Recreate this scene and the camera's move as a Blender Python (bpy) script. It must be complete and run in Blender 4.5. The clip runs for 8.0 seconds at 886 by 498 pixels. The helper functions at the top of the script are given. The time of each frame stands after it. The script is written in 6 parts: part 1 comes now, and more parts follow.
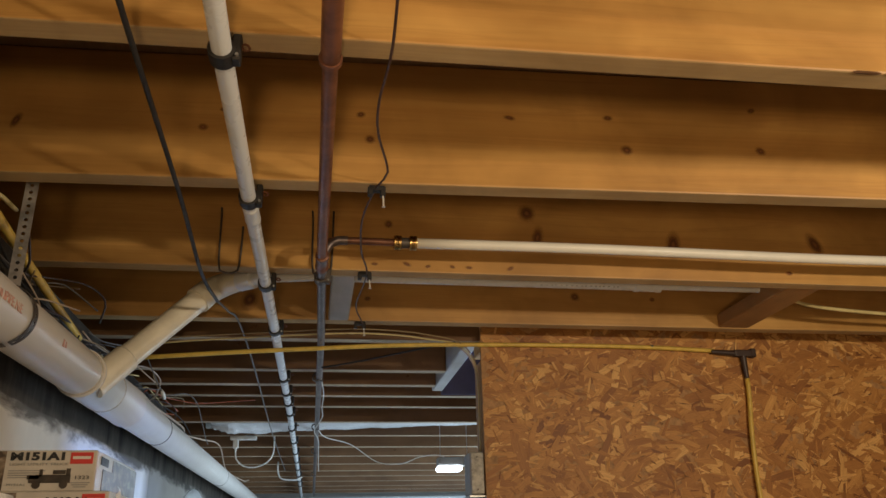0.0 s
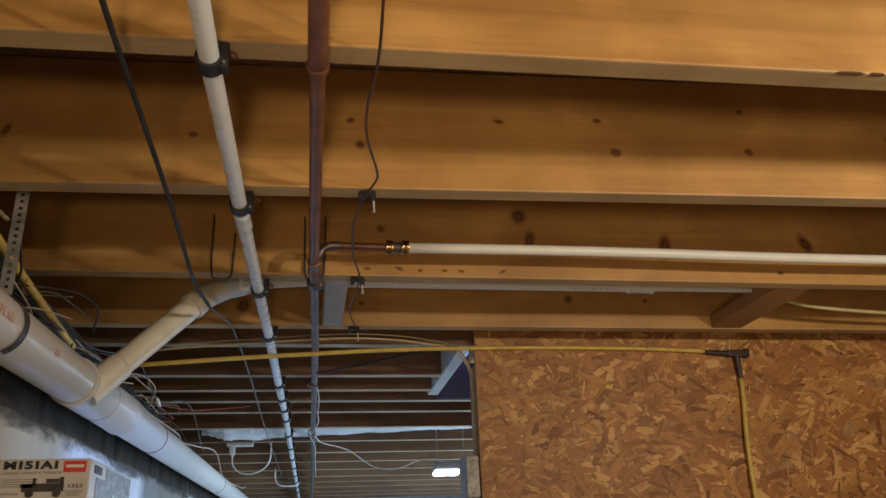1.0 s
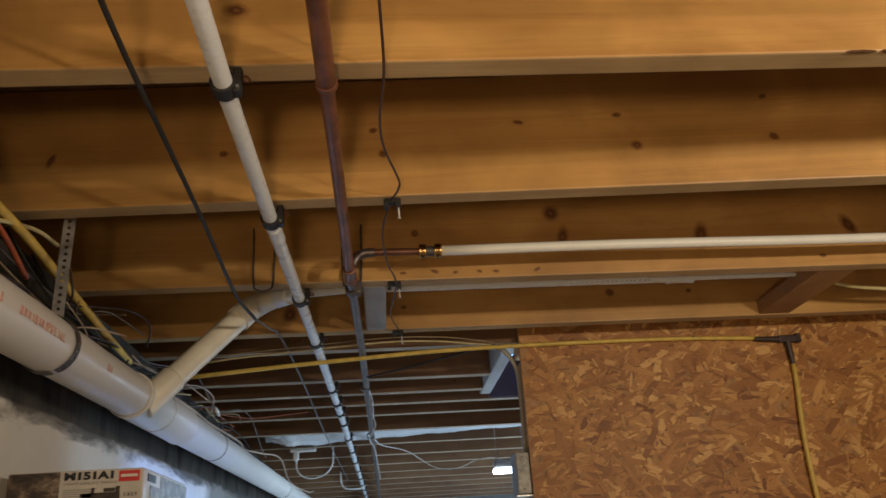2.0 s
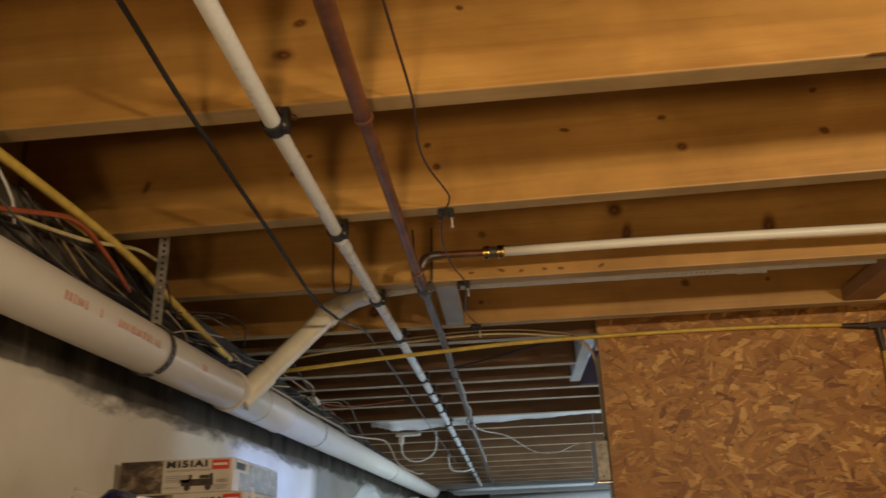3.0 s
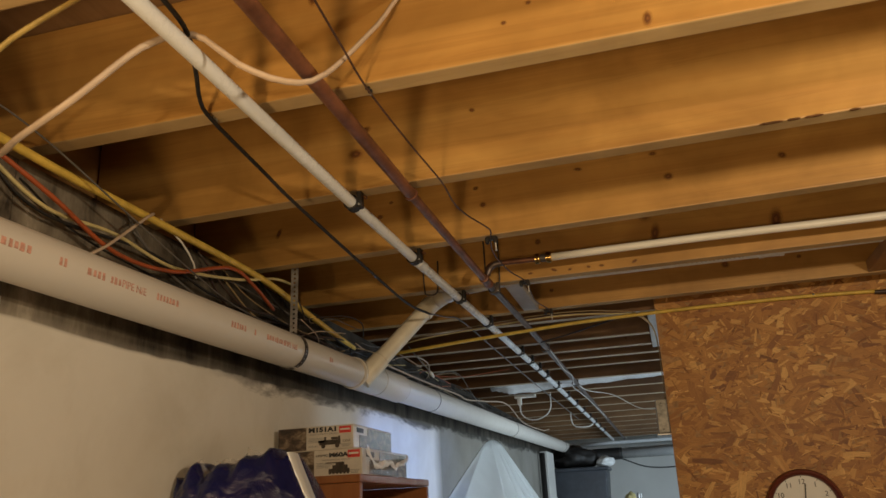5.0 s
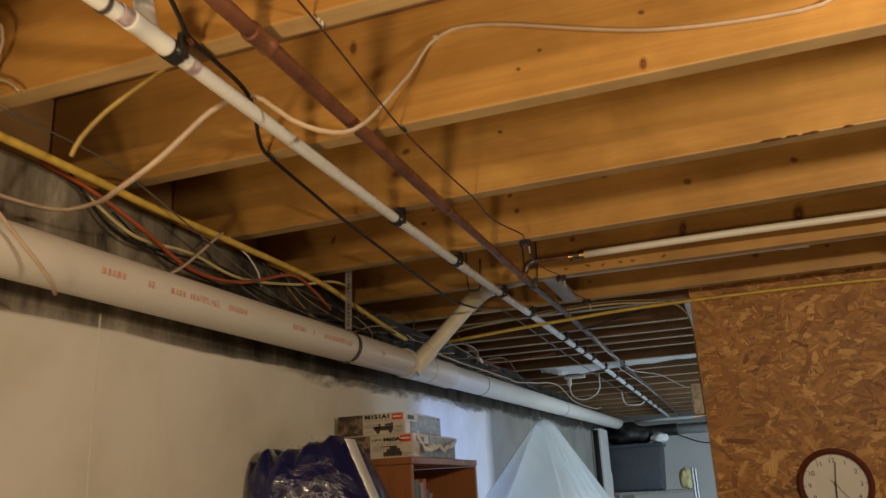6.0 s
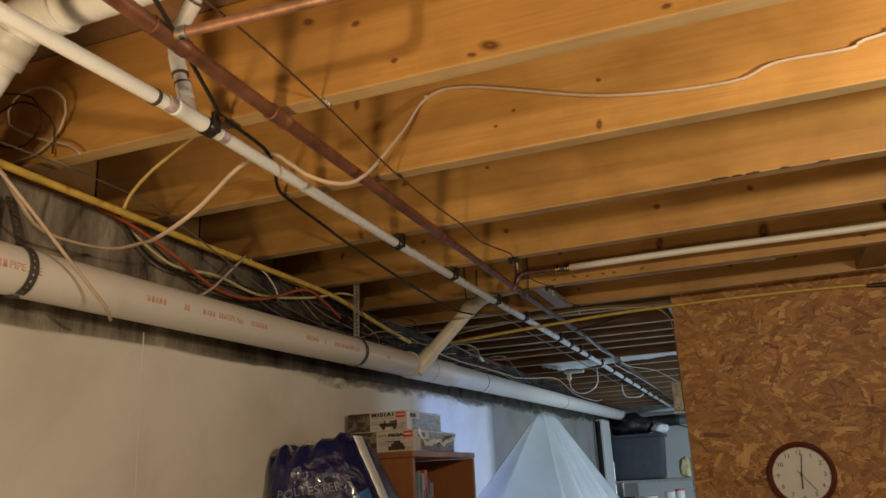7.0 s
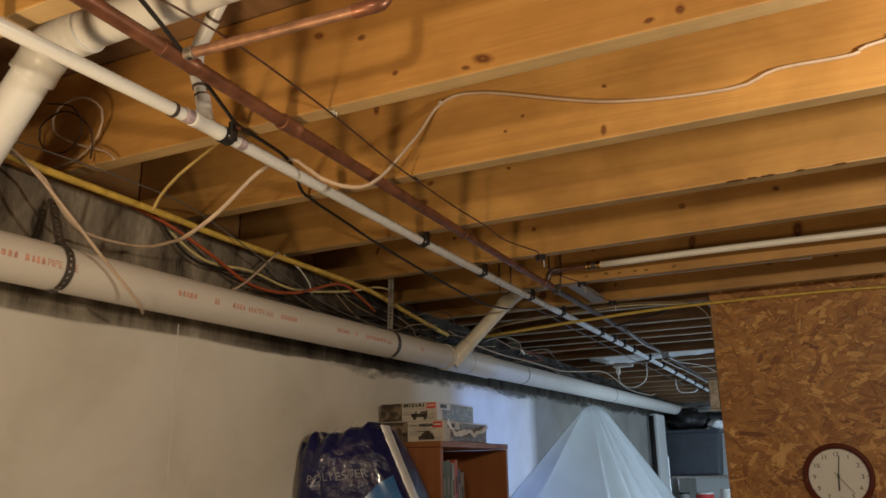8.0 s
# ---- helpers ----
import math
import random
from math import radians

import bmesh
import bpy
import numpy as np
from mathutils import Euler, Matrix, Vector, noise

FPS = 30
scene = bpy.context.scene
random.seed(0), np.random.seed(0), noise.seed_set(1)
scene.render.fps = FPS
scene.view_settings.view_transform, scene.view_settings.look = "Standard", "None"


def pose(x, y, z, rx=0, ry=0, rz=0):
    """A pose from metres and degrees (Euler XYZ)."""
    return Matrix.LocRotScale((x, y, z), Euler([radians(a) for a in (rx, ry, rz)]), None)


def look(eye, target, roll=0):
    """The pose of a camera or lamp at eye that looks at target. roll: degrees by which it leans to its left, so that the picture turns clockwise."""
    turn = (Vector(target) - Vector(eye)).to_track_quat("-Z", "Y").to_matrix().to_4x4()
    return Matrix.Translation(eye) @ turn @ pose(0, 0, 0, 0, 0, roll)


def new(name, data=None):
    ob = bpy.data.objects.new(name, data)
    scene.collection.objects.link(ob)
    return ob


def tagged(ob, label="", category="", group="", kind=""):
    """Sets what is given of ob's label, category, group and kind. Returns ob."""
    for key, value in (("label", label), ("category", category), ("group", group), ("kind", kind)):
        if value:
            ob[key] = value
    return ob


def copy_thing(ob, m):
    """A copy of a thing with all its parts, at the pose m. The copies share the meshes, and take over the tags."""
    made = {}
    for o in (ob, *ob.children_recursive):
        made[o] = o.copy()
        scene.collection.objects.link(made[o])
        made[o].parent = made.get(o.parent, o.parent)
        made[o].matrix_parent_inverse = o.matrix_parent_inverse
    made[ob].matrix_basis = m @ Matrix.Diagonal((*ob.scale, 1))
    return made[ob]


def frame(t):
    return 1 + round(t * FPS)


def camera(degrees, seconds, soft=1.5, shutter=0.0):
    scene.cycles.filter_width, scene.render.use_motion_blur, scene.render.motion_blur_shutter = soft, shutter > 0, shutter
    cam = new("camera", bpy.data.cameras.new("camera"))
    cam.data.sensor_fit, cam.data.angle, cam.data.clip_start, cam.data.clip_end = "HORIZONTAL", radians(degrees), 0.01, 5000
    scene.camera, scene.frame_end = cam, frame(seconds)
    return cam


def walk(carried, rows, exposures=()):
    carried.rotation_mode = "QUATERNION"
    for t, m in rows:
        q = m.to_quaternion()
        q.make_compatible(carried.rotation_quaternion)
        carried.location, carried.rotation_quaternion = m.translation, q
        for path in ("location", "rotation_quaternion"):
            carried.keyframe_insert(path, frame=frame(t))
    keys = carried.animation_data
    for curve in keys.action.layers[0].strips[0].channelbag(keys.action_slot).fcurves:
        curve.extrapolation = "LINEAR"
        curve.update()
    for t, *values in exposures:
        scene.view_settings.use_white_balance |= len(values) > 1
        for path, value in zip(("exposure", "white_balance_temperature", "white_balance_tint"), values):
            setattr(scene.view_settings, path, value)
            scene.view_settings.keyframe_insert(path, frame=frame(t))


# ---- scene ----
cam = camera(58.0, 8.0, shutter=0.5)
PATH = [
    (0, (0.114, -0.814, 1.63), (0.417, 1.026, 2.354), -1.4),
    (0.5, (0.113, -0.82, 1.631), (0.421, 1.015, 2.365), -1.5),
    (1, (0.122, -0.82, 1.628), (0.434, 1.015, 2.361), -2.2),
    (1.5, (0.135, -0.834, 1.631), (0.412, 1.007, 2.362), -2.7),
    (1.7, (0.148, -0.84, 1.625), (0.383, 1.003, 2.363), -3.2),
    (2.8, (0.267, -0.932, 1.615), (0.208, 0.932, 2.34), -2.8),
    (3, (0.288, -0.958, 1.62), (0.159, 0.907, 2.33), -2.3),
    (3.5, (0.313, -1.049, 1.609), (-0.025, 0.792, 2.313), -3.0),
    (4, (0.382, -1.191, 1.597), (-0.029, 0.648, 2.267), -2.9),
    (4.2, (0.423, -1.247, 1.589), (-0.008, 0.594, 2.243), -2.9),
    (5.3, (0.606, -1.489, 1.565), (0.078, 0.343, 2.169), -2.1),
    (5.5, (0.631, -1.514, 1.578), (0.066, 0.314, 2.158), -1.6),
    (6, (0.671, -1.62, 1.576), (0.039, 0.187, 2.156), -2.9),
    (6.5, (0.728, -1.765, 1.564), (0.082, 0.043, 2.124), -3.3),
    (7, (0.808, -1.855, 1.581), (0.142, -0.052, 2.135), -2.9),
    (7.5, (0.905, -1.872, 1.586), (0.146, -0.107, 2.144), -2.6),
    (8, (0.948, -1.872, 1.583), (0.12, -0.131, 2.115), -1.0),
]
walk(cam, [(t, look(eye, target, roll)) for t, eye, target, roll in PATH], [(0, 0.64, 6000, 10), (1.0, 0.62, 5430, 10), (1.7, 0.58, 5420, 10), (3.0, 0.50, 6500, 10), (4.2, 0.43, 6500, 10), (5.5, 0.25, 6450, 10), (8, 0.0, 5850, 10)])

# ---- light ----
world = bpy.data.worlds.new("world")
scene.world = world
world.use_nodes = True
world.node_tree.nodes["Background"].inputs[0].default_value = (0.02, 0.018, 0.016, 1)
world.node_tree.nodes["Background"].inputs[1].default_value = 0.3


def bulb(name, place, watts, colour, size):
    data = bpy.data.lights.new(name, "POINT")
    data.energy, data.color, data.shadow_soft_size = watts, colour, size
    ob = new(name, data)
    ob.location = place
    return ob


WARM = (1.0, 0.74, 0.44)
COOL = (0.70, 0.87, 1.0)
# unseen fill behind the view, added to brighten the near joists and wall
bulb("rear_fill", (0.90, -2.30, 1.88), 32.5, WARM, 0.035)
bulb("bulb_workroom", (1.45, -0.80, 2.05), 26.5, (1.0, 0.80, 0.535), 0.035)


def panel_light(name, place, target, watts, colour, w, h):
    data = bpy.data.lights.new(name, "AREA")
    data.shape, data.size, data.size_y, data.energy, data.color = "RECTANGLE", w, h, watts, colour
    ob = new(name, data)
    ob.matrix_world = look(place, target)
    return ob


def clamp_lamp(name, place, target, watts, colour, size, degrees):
    """A spot lamp: a wide soft cone."""
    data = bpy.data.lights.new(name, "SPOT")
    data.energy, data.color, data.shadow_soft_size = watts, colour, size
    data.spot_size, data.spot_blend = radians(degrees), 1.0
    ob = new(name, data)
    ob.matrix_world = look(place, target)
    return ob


# unseen lamp: place read from the pipes' shadows, cone shaped to suit
clamp_lamp("low_rear_lamp", (0.02, -1.84, 1.30), (0.33, -0.92, 2.30), 50.0, (1.0, 0.67, 0.335), 0.12, 82)
# no window known here: cool fill added for the far room and joist undersides
panel_light("cool_far_fill", (3.30, 3.3, 0.95), (0.3, 6.0, 1.5), 125.0, COOL, 1.3, 1.3)
panel_light("stairwell_daylight", (0.85, 1.515, 2.288), (-0.435, 1.36, 1.46), 4.0, (0.23, 0.41, 1.0), 0.05, 0.03).data.spread = radians(96)
panel_light("strip_lamp_light", (0.754, 3.05, 2.015), (0.5, 3.05, 1.2), 9.0, (0.70, 0.88, 1.0), 0.11, 0.07)

# ---- materials ----


def material(name):
    m = bpy.data.materials.new(name)
    m.use_nodes = True
    nt = m.node_tree
    return m, nt, nt.nodes["Principled BSDF"]


def node(nt, kind, **inputs):
    n = nt.nodes.new(kind)
    for key, value in inputs.items():
        n.inputs[key.replace("_", " ")].default_value = value
    return n


def ramp(nt, fac, stops):
    n = nt.nodes.new("ShaderNodeValToRGB")
    while len(n.color_ramp.elements) < len(stops):
        n.color_ramp.elements.new(0.5)
    for e, (p, c) in zip(n.color_ramp.elements, stops):
        e.position, e.color = p, (*c, 1) if len(c) == 3 else c
    nt.links.new(fac, n.inputs[0])
    return n.outputs[0]


def mix(nt, fac, a, b, mode="MIX"):
    n = nt.nodes.new("ShaderNodeMix")
    n.data_type, n.blend_type = "RGBA", mode
    for slot, value in ((0, fac), (6, a), (7, b)):
        if isinstance(value, (int, float)):
            n.inputs[slot].default_value = value
        elif isinstance(value, tuple):
            n.inputs[slot].default_value = (*value, 1)
        else:
            nt.links.new(value, n.inputs[slot])
    return n.outputs[2]


def coords(nt, scale=(1, 1, 1), shift=0.0, output="Object"):
    """Object coordinates, scaled, and moved by each object's own random number times shift."""
    c = nt.nodes.new("ShaderNodeTexCoord")
    m = nt.nodes.new("ShaderNodeMapping")
    m.inputs["Scale"].default_value = scale
    nt.links.new(c.outputs[output], m.inputs["Vector"])
    if shift:
        info = nt.nodes.new("ShaderNodeObjectInfo")
        mul = nt.nodes.new("ShaderNodeMath")
        mul.operation, mul.inputs[1].default_value = "MULTIPLY", shift
        nt.links.new(info.outputs["Random"], mul.inputs[0])
        nt.links.new(mul.outputs[0], m.inputs["Location"])
    return m.outputs[0]


def noise_tex(nt, vec, scale, detail=4.0, rough=0.55, dist=0.0):
    n = node(nt, "ShaderNodeTexNoise", Scale=scale, Detail=detail, Roughness=rough, Distortion=dist)
    nt.links.new(vec, n.inputs["Vector"])
    return n.outputs[0]


def bump(nt, bsdf, height, strength, distance):
    b = node(nt, "ShaderNodeBump", Strength=strength, Distance=distance)
    nt.links.new(height, b.inputs["Height"])
    nt.links.new(b.outputs[0], bsdf.inputs["Normal"])


def wood(name, light, mid, dark, rough=0.6, axis=0, shift=37.0, coarse=1.0, blotch=0.35):
    """Sawn softwood: long wandering growth bands along one axis, fine fibre, broad blotches."""
    m, nt, b = material(name)
    s = [11.0, 11.0, 11.0]
    s[axis] = 0.75
    v = coords(nt, tuple(s), shift)
    bands = noise_tex(nt, v, 1.2 * coarse, 2.0, 0.45, 0.9)
    t = [15.0, 15.0, 15.0]
    t[axis] = 0.55
    rings = noise_tex(nt, coords(nt, tuple(t), shift), 1.5 * coarse, 2.0, 0.5, 1.6)
    fine = [120.0, 120.0, 120.0]
    fine[axis] = 3.0
    grain = noise_tex(nt, coords(nt, tuple(fine), shift), 1.6, 3.0, 0.6)
    big = noise_tex(nt, coords(nt, (2.6, 2.6, 2.6), shift), 1.4, 4.0, 0.6, 0.4)
    col = ramp(nt, bands, [(0.28, mid), (0.44, mid), (0.70, light)])
    col = mix(nt, ramp(nt, rings, [(0.50, (0, 0, 0)), (0.55, (0.26, 0.26, 0.26)), (0.575, (0.04, 0.04, 0.04)), (0.62, (0.30, 0.30, 0.30)), (0.67, (0, 0, 0))]), col, dark)
    col = mix(nt, 0.11, col, ramp(nt, grain, [(0.3, dark), (0.62, light)]), "MIX")
    shade = ramp(nt, big, [(0.30, (1 - blotch, 1 - blotch * 1.08, 1 - blotch * 1.2)), (0.62, (1.0, 1.0, 1.0))])
    col = mix(nt, 1.0, col, shade, "MULTIPLY")
    nt.links.new(col, b.inputs["Base Color"])
    r = ramp(nt, bands, [(0.3, (rough + 0.08,) * 3), (0.7, (rough - 0.08,) * 3)])
    nt.links.new(r, b.inputs["Roughness"])
    bump(nt, b, grain, 0.25, 0.0012)
    return m


def plain(name, colour, rough=0.5, metal=0.0, vary=0.15, scale=14.0, relief=0.15, coat=0.0, shift=11.0, distance=0.001):
    """A smooth made surface with faint cloudy dirt and fine relief."""
    m, nt, b = material(name)
    cloud = noise_tex(nt, coords(nt, (1, 1, 1), shift), scale, 5.0, 0.6)
    fine = noise_tex(nt, coords(nt, (1, 1, 1), shift), scale * 9, 3.0, 0.6)
    lo = tuple(c * (1 - vary) for c in colour)
    hi = tuple(min(1.0, c * (1 + vary * 0.5)) for c in colour)
    col = ramp(nt, cloud, [(0.32, lo), (0.62, hi)])
    nt.links.new(col, b.inputs["Base Color"])
    nt.links.new(ramp(nt, fine, [(0.3, (max(rough - 0.08, 0.02),) * 3), (0.7, (min(rough + 0.1, 1.0),) * 3)]), b.inputs["Roughness"])
    b.inputs["Metallic"].default_value = metal
    b.inputs["Coat Weight"].default_value = coat
    if relief:
        bump(nt, b, fine, relief, distance)
    return m


M_JOIST = wood("fir_joist", (0.62, 0.362, 0.108), (0.525, 0.282, 0.073), (0.35, 0.160, 0.039), 0.45)
M_JOIST_Y = wood("fir_header", (0.46, 0.27, 0.10), (0.38, 0.205, 0.07), (0.26, 0.125, 0.04), 0.6, axis=1)
# far joists: shade on the faces, light on the undersides, put into the colour
M_JOIST_DIM = wood("shaded_far_joist", (0.25, 0.135, 0.058), (0.20, 0.102, 0.042), (0.13, 0.06, 0.024), 0.6)
M_UNDERSIDE = wood("pale_underside", (0.59, 0.425, 0.205), (0.51, 0.35, 0.16), (0.37, 0.23, 0.095), 0.75)
M_UNDERSIDE_FAR = wood("lit_far_underside", (0.56, 0.455, 0.32), (0.49, 0.385, 0.26), (0.36, 0.265, 0.17), 0.75)
M_STUD = wood("pale_stud", (0.52, 0.34, 0.16), (0.44, 0.26, 0.11), (0.30, 0.16, 0.06), 0.65, axis=2)
M_GREYWOOD = wood("grey_board", (0.60, 0.59, 0.56), (0.54, 0.53, 0.50), (0.44, 0.43, 0.41), 0.6, axis=1)
M_SHELF = wood("shelf_veneer", (0.36, 0.15, 0.055), (0.30, 0.115, 0.04), (0.22, 0.078, 0.026), 0.38, axis=2, blotch=0.15)


def knot_wood(name):
    """A knot: cracked dark heart, red-brown ring, fading out into the wood round it."""
    m, nt, b = material(name)
    c = nt.nodes.new("ShaderNodeTexCoord")
    p = nt.nodes.new("ShaderNodeMapping")
    p.inputs["Scale"].default_value, p.inputs["Location"].default_value = (2, 0, 2), (-1, 0, -1)
    nt.links.new(c.outputs["Generated"], p.inputs["Vector"])
    n = nt.nodes.new("ShaderNodeVectorMath")
    n.operation = "LENGTH"
    nt.links.new(p.outputs[0], n.inputs[0])
    rough_edge = noise_tex(nt, coords(nt, (1, 1, 1), 31.0), 260.0, 3.0, 0.6)
    add = nt.nodes.new("ShaderNodeMath")
    add.operation, add.inputs[2].default_value = "MULTIPLY_ADD", -0.14
    nt.links.new(rough_edge, add.inputs[0])
    add.inputs[1].default_value = 0.28
    d = nt.nodes.new("ShaderNodeMath")
    d.operation = "ADD"
    nt.links.new(n.outputs["Value"], d.inputs[0])
    nt.links.new(add.outputs[0], d.inputs[1])
    nt.links.new(ramp(nt, d.outputs[0], [(0.10, (0.27, 0.115, 0.036)), (0.28, (0.10, 0.038, 0.014)), (0.44, (0.23, 0.090, 0.026)), (0.75, (0.40, 0.18, 0.048))]), b.inputs["Base Color"])
    nt.links.new(ramp(nt, d.outputs[0], [(0.40, (0.82, 0.82, 0.82)), (0.58, (0.42, 0.42, 0.42)), (0.95, (0, 0, 0))]), b.inputs["Alpha"])
    b.inputs["Roughness"].default_value = 0.5
    return m


M_KNOT = knot_wood("knot")
M_PVC = plain("white_pvc", (0.71, 0.725, 0.73), 0.30, vary=0.03, scale=3.0, relief=0.0)
M_DRAIN = plain("drain_pvc", (0.67, 0.635, 0.580), 0.36, vary=0.05, scale=2.5, relief=0.0)
M_PVC_OLD = plain("cream_pvc", (0.76, 0.70, 0.56), 0.36, vary=0.12, relief=0.05)
M_PEX = plain("white_pex", (0.80, 0.77, 0.69), 0.38, vary=0.06, relief=0.04)
M_PRIMER = plain("primer_stain", (0.42, 0.34, 0.38), 0.4, vary=0.5, scale=60, relief=0)
M_PRIMER_DARK = plain("dark_primer", (0.10, 0.065, 0.06), 0.45, vary=0.4, scale=60, relief=0)
M_GLUE = plain("pipe_cement", (0.54, 0.475, 0.375), 0.25, vary=0.3, scale=30)
M_COPPER = plain("aged_copper", (0.21, 0.088, 0.048), 0.42, metal=0.45, vary=0.45, scale=16, relief=0.12)
M_COPPER_DULL = plain("dull_copper", (0.16, 0.125, 0.115), 0.40, metal=0.75, vary=0.4, scale=26, relief=0.1)
M_COPPER_PALE = plain("pale_copper", (0.31, 0.165, 0.098), 0.50, metal=0.4, vary=0.35, scale=30, relief=0.1)
M_SOLDER = plain("solder", (0.42, 0.38, 0.34), 0.35, metal=0.8, vary=0.3, scale=40)
M_BRASS = plain("brass", (0.66, 0.44, 0.16), 0.22, metal=1.0, vary=0.2, scale=40)
M_STEEL = plain("galvanised_steel", (0.50, 0.50, 0.49), 0.36, metal=0.9, vary=0.3, scale=50)
M_NAIL = plain("bright_nail", (0.82, 0.79, 0.73), 0.3, metal=0.3, vary=0.1, relief=0)
M_DARKSTEEL = plain("dark_strap", (0.10, 0.085, 0.075), 0.5, metal=0.5, vary=0.3, scale=50)
M_BLACK = plain("black_plastic", (0.016, 0.014, 0.013), 0.58, vary=0.3, relief=0.1)
M_WIRE_BROWN = plain("brown_wire", (0.06, 0.028, 0.018), 0.45, vary=0.3)
M_YELLOW = plain("yellow_sheath", (0.68, 0.47, 0.085), 0.42, vary=0.2, scale=30)
M_YELLOW_PALE = plain("pale_yellow_sheath", (0.62, 0.52, 0.24), 0.45, vary=0.2, scale=30)
M_CREAM_CABLE = plain("cream_sheath", (0.50, 0.385, 0.285), 0.45, vary=0.15, scale=30)
M_WHITE_CABLE = plain("white_sheath", (0.74, 0.72, 0.66), 0.45, vary=0.15, scale=30)
M_OCHRE = plain("ochre_sheath", (0.44, 0.31, 0.09), 0.45, vary=0.2, scale=30)
M_OLIVE = plain("olive_sheath", (0.30, 0.22, 0.11), 0.5, vary=0.2, scale=30)
M_GREY_CABLE = plain("grey_sheath", (0.12, 0.11, 0.10), 0.5, vary=0.2, scale=30)
M_ORANGE = plain("orange_sheath", (0.38, 0.085, 0.025), 0.45, vary=0.2, scale=30)
M_DARK_PLUG = plain("dark_plug", (0.045, 0.026, 0.02), 0.45, vary=0.2)
M_RED_PRINT = plain("red_print", (0.60, 0.33, 0.26), 0.5, vary=0.35, scale=120, relief=0)
M_RED = plain("red_paint", (0.62, 0.05, 0.04), 0.4, vary=0.1, relief=0)
M_INK = plain("black_ink", (0.02, 0.02, 0.022), 0.5, vary=0.2, relief=0)
M_GREY_INK = plain("grey_ink", (0.30, 0.29, 0.27), 0.5, vary=0.2, relief=0)
M_CARD = plain("white_card", (0.74, 0.70, 0.63), 0.45, vary=0.08, scale=6, relief=0.05)
M_BOX_PALE = plain("scuffed_box_paint", (0.44, 0.42, 0.37), 0.5, vary=0.45, scale=70)
M_BOX_GREY = plain("grey_box_paint", (0.30, 0.29, 0.265), 0.45, vary=0.15)
M_TOTE = plain("dark_grey_plastic", (0.055, 0.062, 0.075), 0.45, vary=0.2)
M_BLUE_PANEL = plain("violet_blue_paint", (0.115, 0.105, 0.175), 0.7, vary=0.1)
M_CLOCK_RIM = wood("mahogany_rim", (0.17, 0.035, 0.018), (0.13, 0.026, 0.013), (0.08, 0.015, 0.008), 0.3, axis=0, blotch=0.2)
M_DIAL = plain("clock_dial", (0.78, 0.77, 0.73), 0.5, vary=0.04, relief=0)


